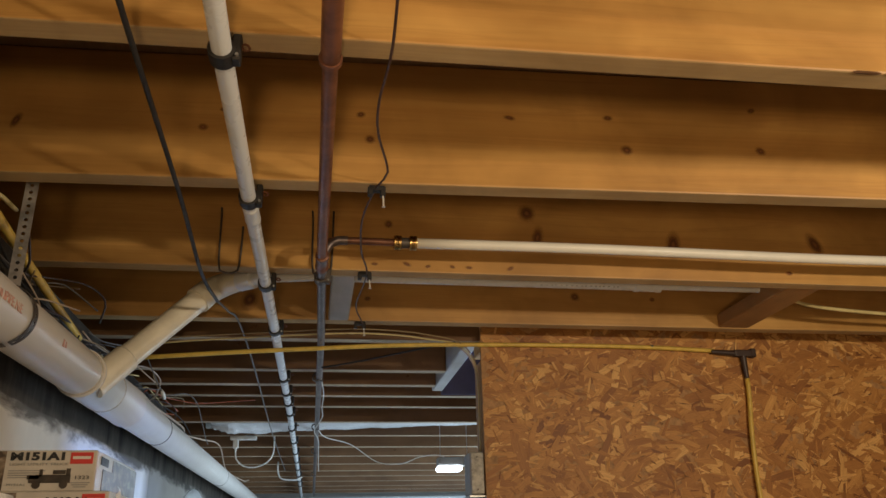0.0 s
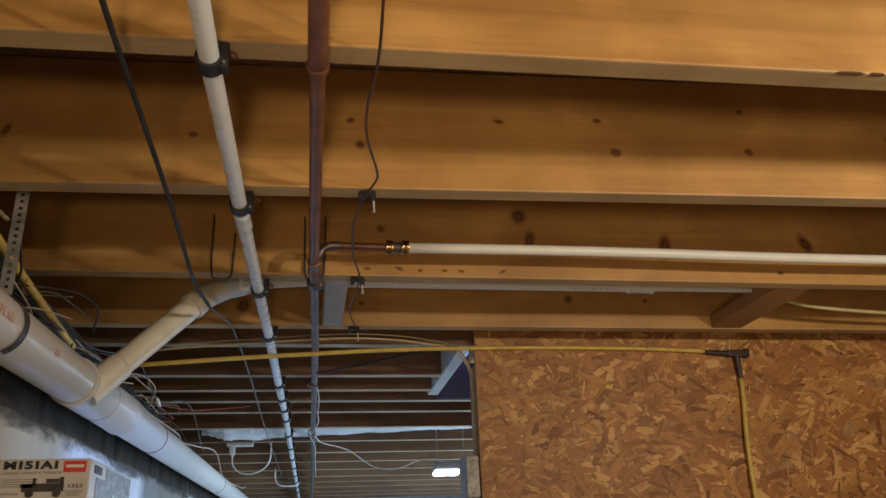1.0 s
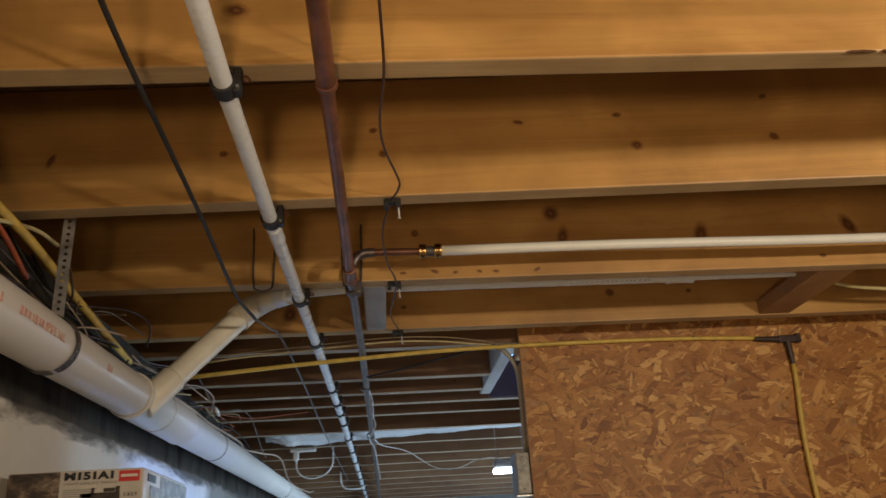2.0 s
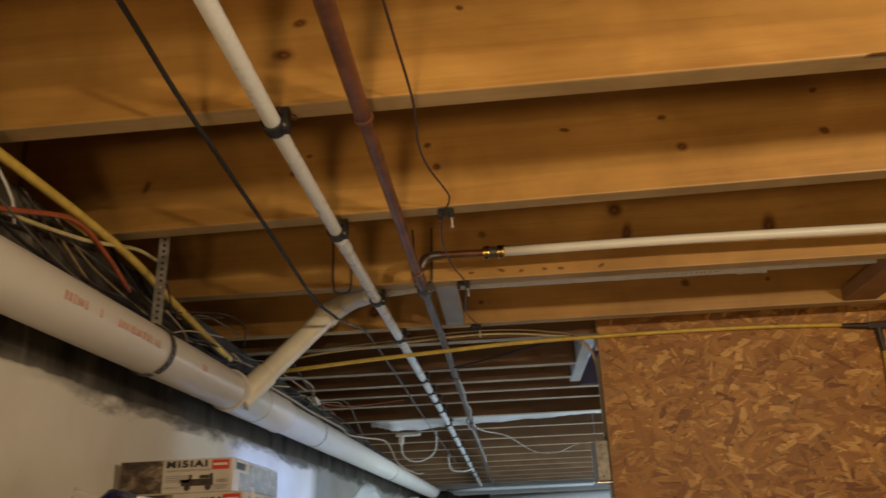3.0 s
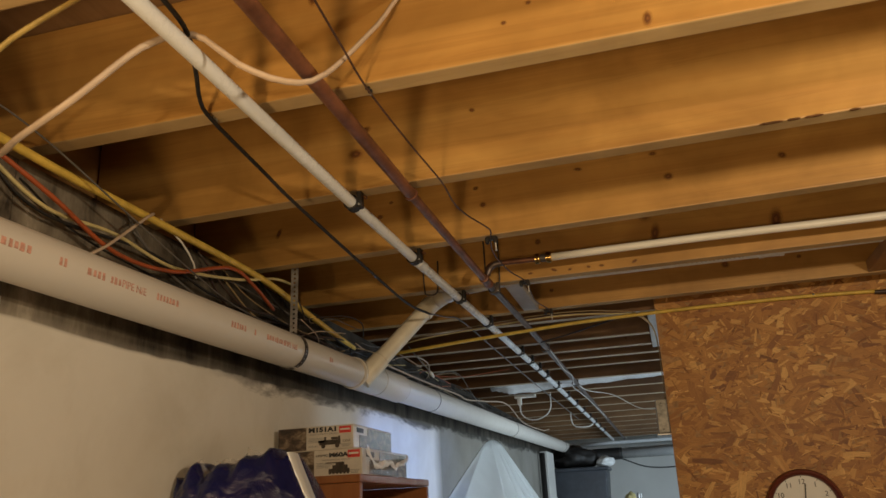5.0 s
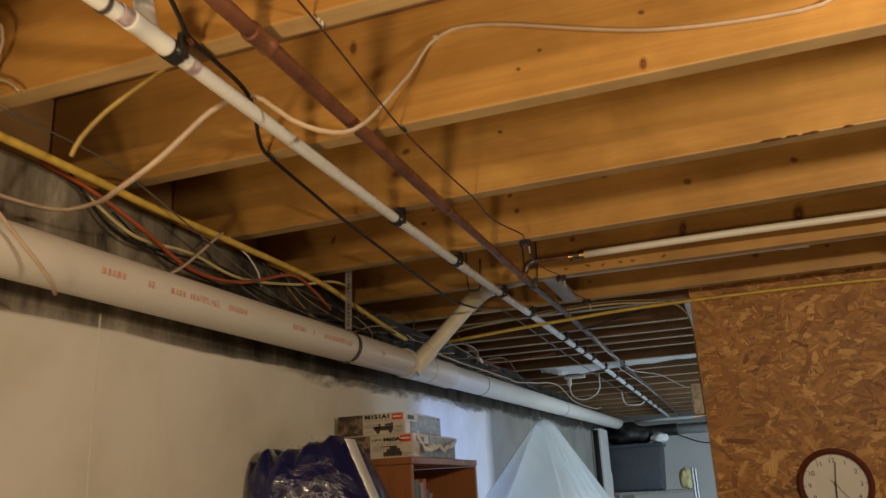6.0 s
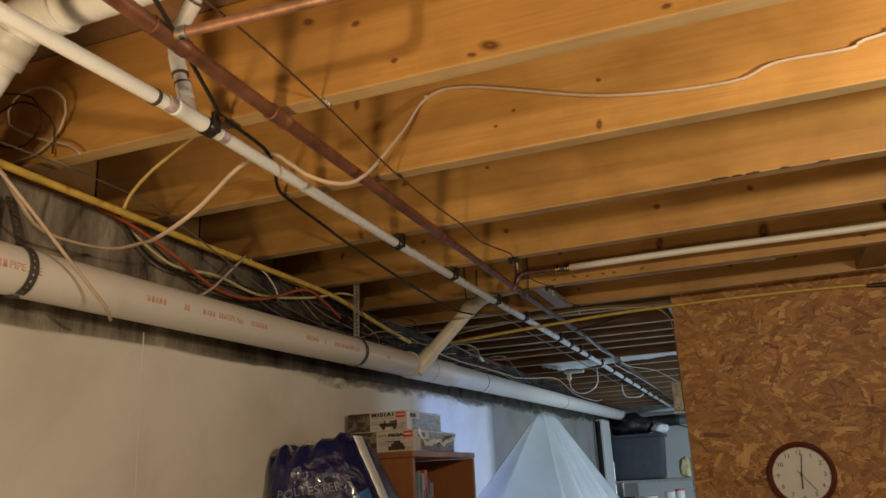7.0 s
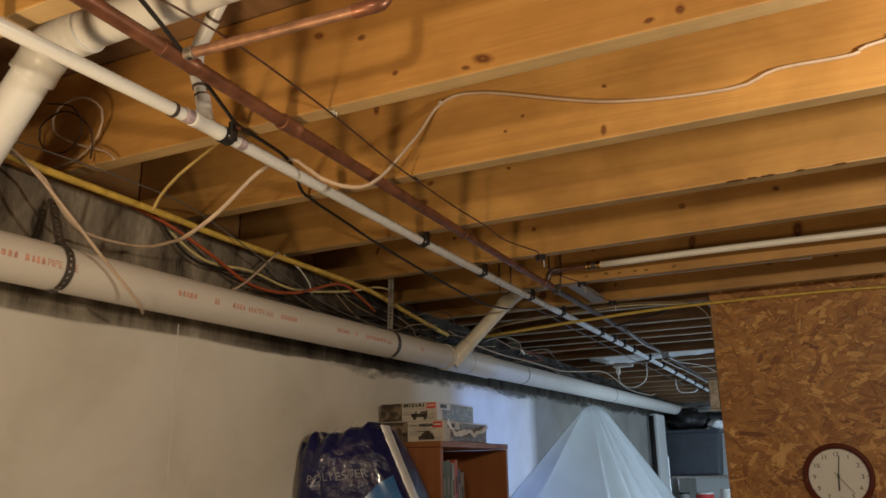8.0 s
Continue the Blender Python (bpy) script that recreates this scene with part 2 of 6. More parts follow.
def foundation_wall(name, low, high, dim_end=False):
    """Painted concrete: off-white paint up to a nearly straight brushed line under the drain, bare stained concrete above it."""
    m, nt, b = material(name)
    sep = nt.nodes.new("ShaderNodeSeparateXYZ")
    nt.links.new(coords(nt), sep.inputs[0])

    def math(op, a, c):
        n = nt.nodes.new("ShaderNodeMath")
        n.operation = op
        for i, value in enumerate((a, c)):
            if isinstance(value, (int, float)):
                n.inputs[i].default_value = value
            else:
                nt.links.new(value, n.inputs[i])
        return n.outputs[0]

    def swing(tex, amount):
        return math("MULTIPLY", math("SUBTRACT", tex, 0.5), amount)

    slow = noise_tex(nt, coords(nt, (1, 1.0, 0.3)), 2.3, 2.0, 0.5)
    chip = noise_tex(nt, coords(nt, (1, 0.55, 1.3)), 7.0, 6.0, 0.58, 0.6)
    cloudy = noise_tex(nt, coords(nt, (1, 0.36, 1.5)), 10.0, 6.0, 0.62, 0.5)
    # the paint line is straight at first and flakes farther along
    loose = ramp(nt, math("ADD", sep.outputs[1], swing(slow, 0.5)), [(0.0, (0.10, 0.10, 0.10)), (0.12, (0.9, 0.9, 0.9)), (0.35, (0.55, 0.55, 0.55)), (0.8, (0.25, 0.25, 0.25))])
    edge = math("ADD", sep.outputs[2], swing(slow, 0.022))
    edge = math("ADD", edge, math("MULTIPLY", loose, swing(chip, 0.060)))
    edge = math("SUBTRACT", edge, math("MULTIPLY", sep.outputs[1], 0.020))
    bare = ramp(nt, math("SUBTRACT", edge, 1.5), [(0.405, (0, 0, 0)), (0.410, (0.85, 0.85, 0.85)), (0.425, (1, 1, 1))])
    cloud = noise_tex(nt, coords(nt), 1.6, 5.0, 0.6)
    speck = noise_tex(nt, coords(nt), 60.0, 3.0, 0.6)
    paint = ramp(nt, cloud, [(0.3, low), (0.65, high)])
    chips = ramp(nt, noise_tex(nt, coords(nt), 9.0, 6.0, 0.7), [(0.235, (0.42, 0.38, 0.33)), (0.255, (1, 1, 1))])
    paint = mix(nt, 1.0, paint, chips, "MULTIPLY")
    rub = ramp(nt, noise_tex(nt, coords(nt), 3.2, 5.0, 0.65, 0.5), [(0.36, (0.91, 0.895, 0.87)), (0.56, (1, 1, 1))])
    paint = mix(nt, 1.0, paint, rub, "MULTIPLY")
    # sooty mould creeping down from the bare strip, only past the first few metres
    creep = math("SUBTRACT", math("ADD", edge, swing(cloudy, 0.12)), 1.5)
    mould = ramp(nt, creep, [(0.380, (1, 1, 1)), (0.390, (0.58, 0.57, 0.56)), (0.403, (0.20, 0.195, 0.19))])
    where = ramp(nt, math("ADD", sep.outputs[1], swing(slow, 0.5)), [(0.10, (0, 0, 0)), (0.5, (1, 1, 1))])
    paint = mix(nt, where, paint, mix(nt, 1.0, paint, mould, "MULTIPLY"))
    if dim_end:
        # edge of the daylight patch painted in: the tone drops past y 2
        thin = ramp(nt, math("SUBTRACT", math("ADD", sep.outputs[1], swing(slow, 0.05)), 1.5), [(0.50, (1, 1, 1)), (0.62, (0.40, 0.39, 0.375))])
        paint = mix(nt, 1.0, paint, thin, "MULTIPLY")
    stain = noise_tex(nt, coords(nt, (1, 3.4, 1.0)), 2.6, 6.0, 0.68)
    conc = ramp(nt, stain, [(0.36, (0.045, 0.036, 0.027)), (0.45, (0.15, 0.125, 0.095)), (0.56, (0.25, 0.215, 0.165)), (0.68, (0.46, 0.41, 0.33))])
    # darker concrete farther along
    far_tone = ramp(nt, math("ADD", math("ADD", sep.outputs[1], 0.4), swing(cloudy, 0.5)), [(0.05, (1, 1, 1)), (0.25, (0.66, 0.65, 0.64)), (0.40, (0.38, 0.375, 0.37)), (0.85, (0.24, 0.24, 0.245))])
    conc = mix(nt, 1.0, conc, far_tone, "MULTIPLY")
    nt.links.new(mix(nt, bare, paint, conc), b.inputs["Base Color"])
    b.inputs["Roughness"].default_value = 0.85
    b.inputs["Specular IOR Level"].default_value = 0.2
    bump(nt, b, speck, 0.22, 0.0015)
    return m


def strand_board(name):
    """Oriented strand board: each flake its own tone."""
    m, nt, b = material(name)
    g = nt.nodes.new("ShaderNodeNewGeometry")
    tone = ramp(nt, g.outputs["Random Per Island"], [(0.0, (0.23, 0.080, 0.015)), (0.09, (0.37, 0.152, 0.030)), (0.45, (0.48, 0.216, 0.047)), (0.76, (0.60, 0.298, 0.072)), (1.0, (0.84, 0.50, 0.165))])
    # fibre along each strand
    fibre = noise_tex(nt, coords(nt, (22, 420, 1), output="UV"), 1.0, 4.0, 0.65)
    tone = mix(nt, 0.45, tone, ramp(nt, fibre, [(0.34, (0.36, 0.30, 0.24)), (0.60, (1.0, 1.0, 1.0))]), "MULTIPLY")
    fine = noise_tex(nt, coords(nt, (5, 5, 5)), 1.0, 4.0, 0.6)
    tone = mix(nt, 1.0, tone, ramp(nt, fine, [(0.32, (0.80, 0.74, 0.68)), (0.60, (1.0, 1.0, 1.0))]), "MULTIPLY")
    pores = noise_tex(nt, coords(nt, (70, 70, 70)), 1.0, 4.0, 0.65)
    fine = mix(nt, 0.5, fibre, pores)
    nt.links.new(tone, b.inputs["Base Color"])
    b.inputs["Roughness"].default_value = 0.55
    bump(nt, b, fine, 0.4, 0.001)
    return m


def ground_concrete(name, a, c):
    m, nt, b = material(name)
    v = coords(nt)
    cloud = noise_tex(nt, v, 1.3, 6.0, 0.62)
    nt.links.new(ramp(nt, cloud, [(0.3, a), (0.7, c)]), b.inputs["Base Color"])
    b.inputs["Roughness"].default_value = 0.8
    bump(nt, b, noise_tex(nt, v, 45.0, 4.0, 0.6), 0.3, 0.002)
    return m


def foil():
    m, nt, b = material("crinkled_foil")
    v = coords(nt)
    b.inputs["Base Color"].default_value = (0.93, 0.94, 0.95, 1)
    b.inputs["Metallic"].default_value = 0.12
    b.inputs["Roughness"].default_value = 0.24
    bump(nt, b, noise_tex(nt, v, 26.0, 5.0, 0.7), 0.9, 0.012)
    return m


def film(name, tint, rough, opacity):
    """Thin clear wrapping film."""
    m, nt, b = material(name)
    b.inputs["Base Color"].default_value = (*tint, 1)
    b.inputs["Roughness"].default_value = rough
    b.inputs["Alpha"].default_value = opacity
    b.inputs["Specular IOR Level"].default_value = 0.9
    bump(nt, b, noise_tex(nt, coords(nt), 30.0, 4.0, 0.6), 0.6, 0.006)
    return m


def printed_bag():
    """Glossy dark blue film with a lighter blue corner."""
    m, nt, b = material("blue_printed_film")
    v = coords(nt)
    cloud = noise_tex(nt, v, 6.0, 4.0, 0.6)
    nt.links.new(ramp(nt, cloud, [(0.3, (0.006, 0.007, 0.045)), (0.7, (0.012, 0.015, 0.095))]), b.inputs["Base Color"])
    b.inputs["Roughness"].default_value = 0.22
    b.inputs["Coat Weight"].default_value = 0.4
    bump(nt, b, noise_tex(nt, coords(nt, (1, 1, 1)), 17.0, 5.0, 0.6, 1.4), 0.75, 0.009)
    return m


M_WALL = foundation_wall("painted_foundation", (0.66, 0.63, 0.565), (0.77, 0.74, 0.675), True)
# darker copy of the wall: the dimmer far stretch put into its colour
M_WALL_DIM = foundation_wall("dimmed_foundation", (0.205, 0.195, 0.175), (0.28, 0.268, 0.24))
M_BEAD = plain("white_bead", (0.70, 0.675, 0.62), 0.8, vary=0.1)
M_OSB = strand_board("strand_board")
M_OSB_CORE = plain("board_core", (0.40, 0.21, 0.075), 0.6, vary=0.35, scale=60)
M_FLOOR = ground_concrete("concrete_floor", (0.20, 0.195, 0.185), (0.31, 0.305, 0.29))
M_BACKWALL = ground_concrete("pale_painted_wall", (0.52, 0.51, 0.48), (0.62, 0.61, 0.58))
M_SUBFLOOR = wood("plywood_subfloor", (0.30, 0.175, 0.08), (0.25, 0.14, 0.06), (0.17, 0.09, 0.035), 0.7, axis=1)
M_FOIL = foil()
M_FILM = film("clear_film", (0.75, 0.74, 0.70), 0.12, 0.13)
M_WRAP = film("shrink_film", (0.78, 0.78, 0.76), 0.08, 0.08)
M_CRUMPLE = film("crumpled_film", (0.62, 0.60, 0.56), 0.10, 0.32)
# nearly opaque white for the glint modelled on the kit box film
M_GLINT = film("glint_film", (0.95, 0.96, 0.97), 0.08, 0.95)
M_WHITE_FILM = film("milky_film", (0.80, 0.80, 0.78), 0.25, 0.85)
M_BAG = printed_bag()
M_BAG_LIGHT = plain("light_blue_film", (0.05, 0.16, 0.42), 0.25, vary=0.2, relief=0.2)
M_SHEET = plain("white_cloth", (0.82, 0.84, 0.84), 0.7, vary=0.05, scale=4, relief=0.1)
M_LAMP = material("lamp_tube")
M_LAMP[2].inputs["Emission Color"].default_value = (0.85, 0.93, 1.0, 1)
M_LAMP[2].inputs["Emission Strength"].default_value = 6.0
M_LAMP = M_LAMP[0]

# ---- shape helpers ----


def link(name, bm, mat, parent=None, label="", smooth=False):
    me = bpy.data.meshes.new(name)
    bm.normal_update()
    bm.to_mesh(me)
    bm.free()
    me.materials.append(mat)
    if smooth:
        me.polygons.foreach_set("use_smooth", [True] * len(me.polygons))
    ob = new(name, me)
    if parent:
        ob.parent = parent
    if label:
        ob["label"] = label
    return ob


def part(name, bm, mat, parent, label="", smooth=False):
    return link(name, bm, mat, parent, label, smooth)


def thing(name, place, label, category, group="", kind=""):
    ob = new(name)
    ob.location = place
    ob.empty_display_size = 0.05
    return tagged(ob, label, category, group, kind)


def bm_box(size, centre=(0, 0, 0), bevel=0.0, turn=None, segments=1):
    bm = bmesh.new()
    bmesh.ops.create_cube(bm, size=1.0, matrix=Matrix.Diagonal((*size, 1)))
    if bevel:
        bmesh.ops.bevel(bm, geom=bm.edges[:], offset=bevel, segments=segments, affect="EDGES", profile=0.6)
    m = Matrix.Translation(centre) @ (turn.to_4x4() if turn else Matrix.Identity(4))
    bmesh.ops.transform(bm, matrix=m, verts=bm.verts[:])
    return bm


def join(*bms):
    out = bmesh.new()
    for b in bms:
        me = bpy.data.meshes.new("scratch")
        b.to_mesh(me)
        b.free()
        out.from_mesh(me)
        bpy.data.meshes.remove(me)
    return out


def spline(points, step=0.02, tension=0.5):
    """A smooth run through a few bends."""
    p = [Vector(q) for q in points]
    if len(p) < 3:
        return p
    p = [p[0] * 2 - p[1]] + p + [p[-1] * 2 - p[-2]]
    out = []
    for i in range(1, len(p) - 2):
        a, b, c, d = p[i - 1], p[i], p[i + 1], p[i + 2]
        n = max(2, int((c - b).length / step))
        for k in range(n):
            t = k / n
            out.append(0.5 * (2 * b + (c - a) * t + (2 * a - 5 * b + 4 * c - d) * t * t + (3 * b - a - 3 * c + d) * t ** 3))
    out.append(p[-2])
    return out


def bm_tube(points, radius, sides=12, cap=True, radii=None, flat=1.0, inner=0.0):
    """A round (or flattened) rod along points; radii gives a radius for each point."""
    bm = bmesh.new()
    pts = [Vector(q) for q in points]
    up = Vector((0, 0, 1))
    rings = []
    for i, q in enumerate(pts):
        d = (pts[min(i + 1, len(pts) - 1)] - pts[max(i - 1, 0)]).normalized()
        if abs(d.dot(up)) > 0.98:
            up = Vector((0, 1, 0)) if abs(d.y) < 0.9 else Vector((1, 0, 0))
        s = d.cross(up).normalized()
        up = s.cross(d).normalized()
        r = radii[i] if radii else radius
        rings.append([bm.verts.new(q + (s * math.cos(a) + up * math.sin(a) * flat) * r) for a in (2 * math.pi * k / sides for k in range(sides))])
    for a, b in zip(rings, rings[1:]):
        for k in range(sides):
            bm.faces.new((a[k], a[(k + 1) % sides], b[(k + 1) % sides], b[k]))
    if cap:
        bm.faces.new(rings[0])
        bm.faces.new(rings[-1][::-1])
    bmesh.ops.recalc_face_normals(bm, faces=bm.faces[:])
    return bm


def bm_ring(centre, axis, r_in, r_out, width, sides=24, arc=2 * math.pi, start=0.0):
    """A band round an axis, with wall thickness; arc below a full turn leaves it open."""
    axis = Vector(axis).normalized()
    ref = Vector((0, 0, 1)) if abs(axis.z) < 0.9 else Vector((1, 0, 0))
    u = axis.cross(ref).normalized()
    w = u.cross(axis).normalized()
    bm = bmesh.new()
    full = arc > 6.28
    n = sides if full else sides + 1
    loops = []
    for k in range(n):
        a = start + arc * k / sides
        dirv = u * math.cos(a) + w * math.sin(a)
        loops.append([bm.verts.new(Vector(centre) + dirv * r + axis * h) for r, h in ((r_in, -width / 2), (r_out, -width / 2), (r_out, width / 2), (r_in, width / 2))])
    for i in range(sides):
        a, b = loops[i], loops[(i + 1) % n]
        for k in range(4):
            bm.faces.new((a[k], a[(k + 1) % 4], b[(k + 1) % 4], b[k]))
    if not full:
        bm.faces.new(loops[0])
        bm.faces.new(loops[-1][::-1])
    bmesh.ops.recalc_face_normals(bm, faces=bm.faces[:])
    return bm


def cable(name, points, radius, mat, label, category="cable", flat=1.0, sides=8, step=0.02, group=""):
    """A loose cable as one thing."""
    ob = link(name, bm_tube(spline(points, step), radius, sides, flat=flat), mat, None, "", True)
    return tagged(ob, label, category, group)


def smooth_part(name, bm, mat, parent, label=""):
    ob = link(name, bm, mat, parent, label, True)
    me = ob.data
    me.set_sharp_from_angle(angle=radians(40))
    return ob


def lettering(name, text, size, place, rot, mat, parent, extrude=0.0003, align="LEFT", bold=0.0):
    """Flat printed letters turned into a mesh."""
    cu = bpy.data.curves.new(name, "FONT")
    cu.body, cu.size, cu.extrude, cu.align_x = text, size, extrude, align
    cu.offset = size * bold
    tmp = bpy.data.objects.new(name, cu)
    me = bpy.data.meshes.new_from_object(tmp)
    bpy.data.objects.remove(tmp)
    bpy.data.curves.remove(cu)
    me.materials.clear()
    me.materials.append(mat)
    ob = new(name, me)
    ob.parent = parent
    ob.matrix_basis = Matrix.Translation(place) @ rot.to_4x4()
    return ob


# ---- the room ----
ZJ = 2.21            # underside of the joists
DEPTH = 0.235        # 2x10 joists
ZTOP = ZJ + DEPTH
XW = -0.435          # inner face of the foundation wall
YFAR = 7.05
XE, YS = 3.4, -4.2

tagged(link("floor", bm_box((XE - XW + 0.5, YFAR - YS + 0.5, 0.12), ((XE + XW) / 2, (YFAR + YS) / 2, -0.06)), M_FLOOR), "bare grey concrete basement floor slab", "floor", kind="structure")
tagged(link("ceiling", bm_box((XE - XW + 0.5, YFAR - YS + 0.5, 0.02), ((XE + XW) / 2, (YFAR + YS) / 2, ZTOP + 0.010)), M_SUBFLOOR), "bare plywood subfloor above the open joists", "ceiling", kind="structure")


def west_wall():
    """Foundation wall in cast stretches with narrow joints between them."""
    ob = thing("wall_west", (0, 0, 0), "off-white painted concrete foundation wall, bare and stained along the top", "wall", kind="structure")
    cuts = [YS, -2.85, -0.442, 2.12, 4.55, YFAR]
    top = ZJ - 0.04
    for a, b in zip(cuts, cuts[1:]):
        # panels past y 2.12 use the darkened copy
        part("wall_panel", bm_box((0.24, b - a - 0.002, top), (XW - 0.12, (a + b) / 2, top / 2)), M_WALL if a < 2 else M_WALL_DIM, ob, "" if a < 2 else "far wall stretch coloured darker for its dimmer light")
    for y in cuts[1:3]:
        part("joint_bead", bm_tube([(XW - 0.001, y, 0.0), (XW - 0.001, y + 0.002, 1.0), (XW - 0.001, y, 1.93)], 0.0020, 8), M_BEAD, ob, "whiter bead in the wall joint")
    return ob


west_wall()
tagged(link("sill_plate", bm_box((0.14, YFAR - YS, 0.038), (XW - 0.16, (YFAR + YS) / 2, ZJ - 0.0205), 0.002), M_JOIST_Y), "wooden sill plate bedded on the foundation wall", "sill plate", kind="structure")
tagged(link("rim_board", bm_box((0.038, YFAR - YS, DEPTH), (XW - 0.23, (YFAR + YS) / 2, ZJ + DEPTH / 2), 0.002), M_JOIST_Y), "wooden rim board closing the joist bays", "rim board", kind="structure")
tagged(link("wall_north", bm_box((XE - XW + 0.4, 0.2, 2.44), ((XE + XW) / 2, YFAR + 0.1, 1.22)), M_BACKWALL), "pale painted basement end wall", "wall", kind="structure")
tagged(link("wall_south", bm_box((XE - XW + 0.4, 0.2, 2.44), ((XE + XW) / 2, YS - 0.1, 1.22)), M_BACKWALL), "pale painted basement wall", "wall", kind="structure")
tagged(link("wall_east", bm_box((0.2, YFAR - YS, 2.44), (XE + 0.1, (YFAR + YS) / 2, 1.22)), M_BACKWALL), "pale painted basement side wall", "wall", kind="structure")

# joists: front faces along the room, 38 mm thick
JOISTS = [-4.0, -3.6, -3.19, -2.79, -2.38, -1.98, -1.61, -1.235, -0.775, -0.405, -0.012, 0.375, 0.803, 1.187, 1.375, 1.76, 1.99, 2.19, 2.415, 2.80, 3.21, 3.63, 4.03, 4.44, 4.85, 5.22, 5.61, 6.03, 6.40, 6.74]
SKEW = {-0.012: -0.016, 0.375: -0.034}   # joists nailed slightly out of square


def joist(y, x0, x1):
    bm = bm_box((x1 - x0, 0.038, DEPTH - 0.002), (0, 0, 0), 0.003, segments=2)
    ob = link("floor_joist", bm, M_JOIST if y < 1.3 else M_JOIST_DIM)
    ob.data.materials.append(M_UNDERSIDE if y < 1.3 else M_UNDERSIDE_FAR)
    # undersides take paler sawn wood, light from below painted into it
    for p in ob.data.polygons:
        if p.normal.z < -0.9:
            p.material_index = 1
    turn = SKEW.get(y, 0.0)
    ob.location = ((x0 + x1) / 2, y + 0.019 + turn * ((x0 + x1) / 2 - 0.2), ZJ + DEPTH / 2 - 0.001)
    ob.rotation_euler = (0, 0, math.atan(turn))
    return tagged(ob, "bare sawn softwood floor joist, knotty and unpainted", "joist", "floor joists")


JOIST_OBS = {}
for jy in JOISTS:
    JOIST_OBS[jy] = joist(jy, XW - 0.205, 0.538 if jy in (1.76, 1.99) else XE)


def knot(jy, x, z, w, h):
    """A dark knot, a lens barely proud of the joist's face."""
    bm = bmesh.new()
    bmesh.ops.create_uvsphere(bm, u_segments=12, v_segments=6, radius=1.0, matrix=Matrix.Diagonal((w * 0.85, 0.0014, h * 0.85, 1)))
    home = JOIST_OBS[jy]
    ob = part("knot", bm, M_KNOT, home, "", True)
    ob.location = (x - home.location.x, -0.019, z - home.location.z)
    ob.rotation_euler = (0, random.uniform(-0.5, 0.5), 0)


KNOTS = {
    -0.775: [(0.505, 2.231, 0.030, 0.015), (0.474, 2.222, 0.014, 0.007), (0.775, 2.226, 0.014, 0.008), (0.821, 2.232, 0.012, 0.014), (0.272, 2.332, 0.014, 0.010), (0.341, 2.245, 0.010, 0.008), (0.18, 2.36, 0.02, 0.012), (1.2, 2.31, 0.02, 0.012)],
    -0.405: [(0.087, 2.388, 0.012, 0.024), (0.609, 2.228, 0.010, 0.019), (0.617, 2.322, 0.009, 0.007), (0.401, 2.268, 0.007, 0.006), (0.441, 2.295, 0.007, 0.006), (1.12, 2.30, 0.014, 0.010)],
    -0.012: [(0.006, 2.292, 0.026, 0.017), (0.028, 2.344, 0.018, 0.012), (0.26, 2.345, 0.010, 0.007), (1.18, 2.26, 0.016, 0.014), (1.45, 2.30, 0.014, 0.012)],
    0.375: [(0.190, 2.291, 0.013, 0.012), (0.174, 2.338, 0.012, 0.009), (0.637, 2.289, 0.017, 0.014), (0.886, 2.297, 0.015, 0.012), (0.431, 2.344, 0.016, 0.007), (0.609, 2.352, 0.014, 0.008), (0.882, 2.38, 0.012, 0.008), (-0.053, 2.337, 0.010, 0.007), (-0.084, 2.302, 0.013, 0.010), (-0.375, 2.301, 0.010, 0.022), (1.17, 2.33, 0.016, 0.012)],
    0.803: [(0.23, 2.226, 0.012, 0.006), (0.30, 2.228, 0.016, 0.007), (0.346, 2.224, 0.010, 0.006), (0.40, 2.225, 0.010, 0.006), (0.437, 2.224, 0.012, 0.006), (0.53, 2.225, 0.014, 0.007), (0.596, 2.300, 0.020, 0.045), (0.26, 2.32, 0.014, 0.014), (0.575, 2.36, 0.03, 0.03), (0.92, 2.295, 0.026, 0.050), (1.28, 2.31, 0.024, 0.045), (1.20, 2.235, 0.014, 0.008)],
    1.187: [(0.805, 2.290, 0.020, 0.018), (1.027, 2.288, 0.012, 0.010), (0.24, 2.27, 0.012, 0.010), (-0.06, 2.26, 0.03, 0.04)],
}
for jy, rows in KNOTS.items():
    for row in rows:
        knot(jy, *row)
random.seed(5)
for jy in JOISTS:
    if 1.3 < jy < 4.3 or -1.3 < jy < -1.0:
        for k in range(4):
            knot(jy, random.uniform(-0.2, 0.9), ZJ + random.uniform(0.03, 0.2), random.uniform(0.008, 0.022), random.uniform(0.007, 0.016))


def timber(name, size, centre, mat, label, category, turn=None):
    ob = link(name, bm_box(size, (0, 0, 0), 0.003, turn), mat)
    ob.location = centre
    return tagged(ob, label, category)


timber("wood_block", (0.089, 0.346, 0.038), (1.257, 1.0145, ZJ + 0.021), M_JOIST_Y, "flat wooden blocking nailed between two joists", "blocking")
timber("grey_block", (0.052, 0.345, 0.020), (0.166, 1.0145, ZJ + 0.0095), M_GREYWOOD, "pale grey board wedged between two joists", "board")
timber("opening_header", (0.040, 0.69, 0.12), (0.560, 1.760, ZJ + 0.062), M_GREYWOOD, "pale grey header beside the floor opening", "header")
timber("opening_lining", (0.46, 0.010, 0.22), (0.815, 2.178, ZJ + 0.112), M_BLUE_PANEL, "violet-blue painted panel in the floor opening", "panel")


# the strand board partition
YO = 1.335
XO = 0.568
OSB_TOP = 2.285


M_CHIP = plain("bark_chip", (0.20, 0.092, 0.032), 0.7, vary=0.4, scale=60)


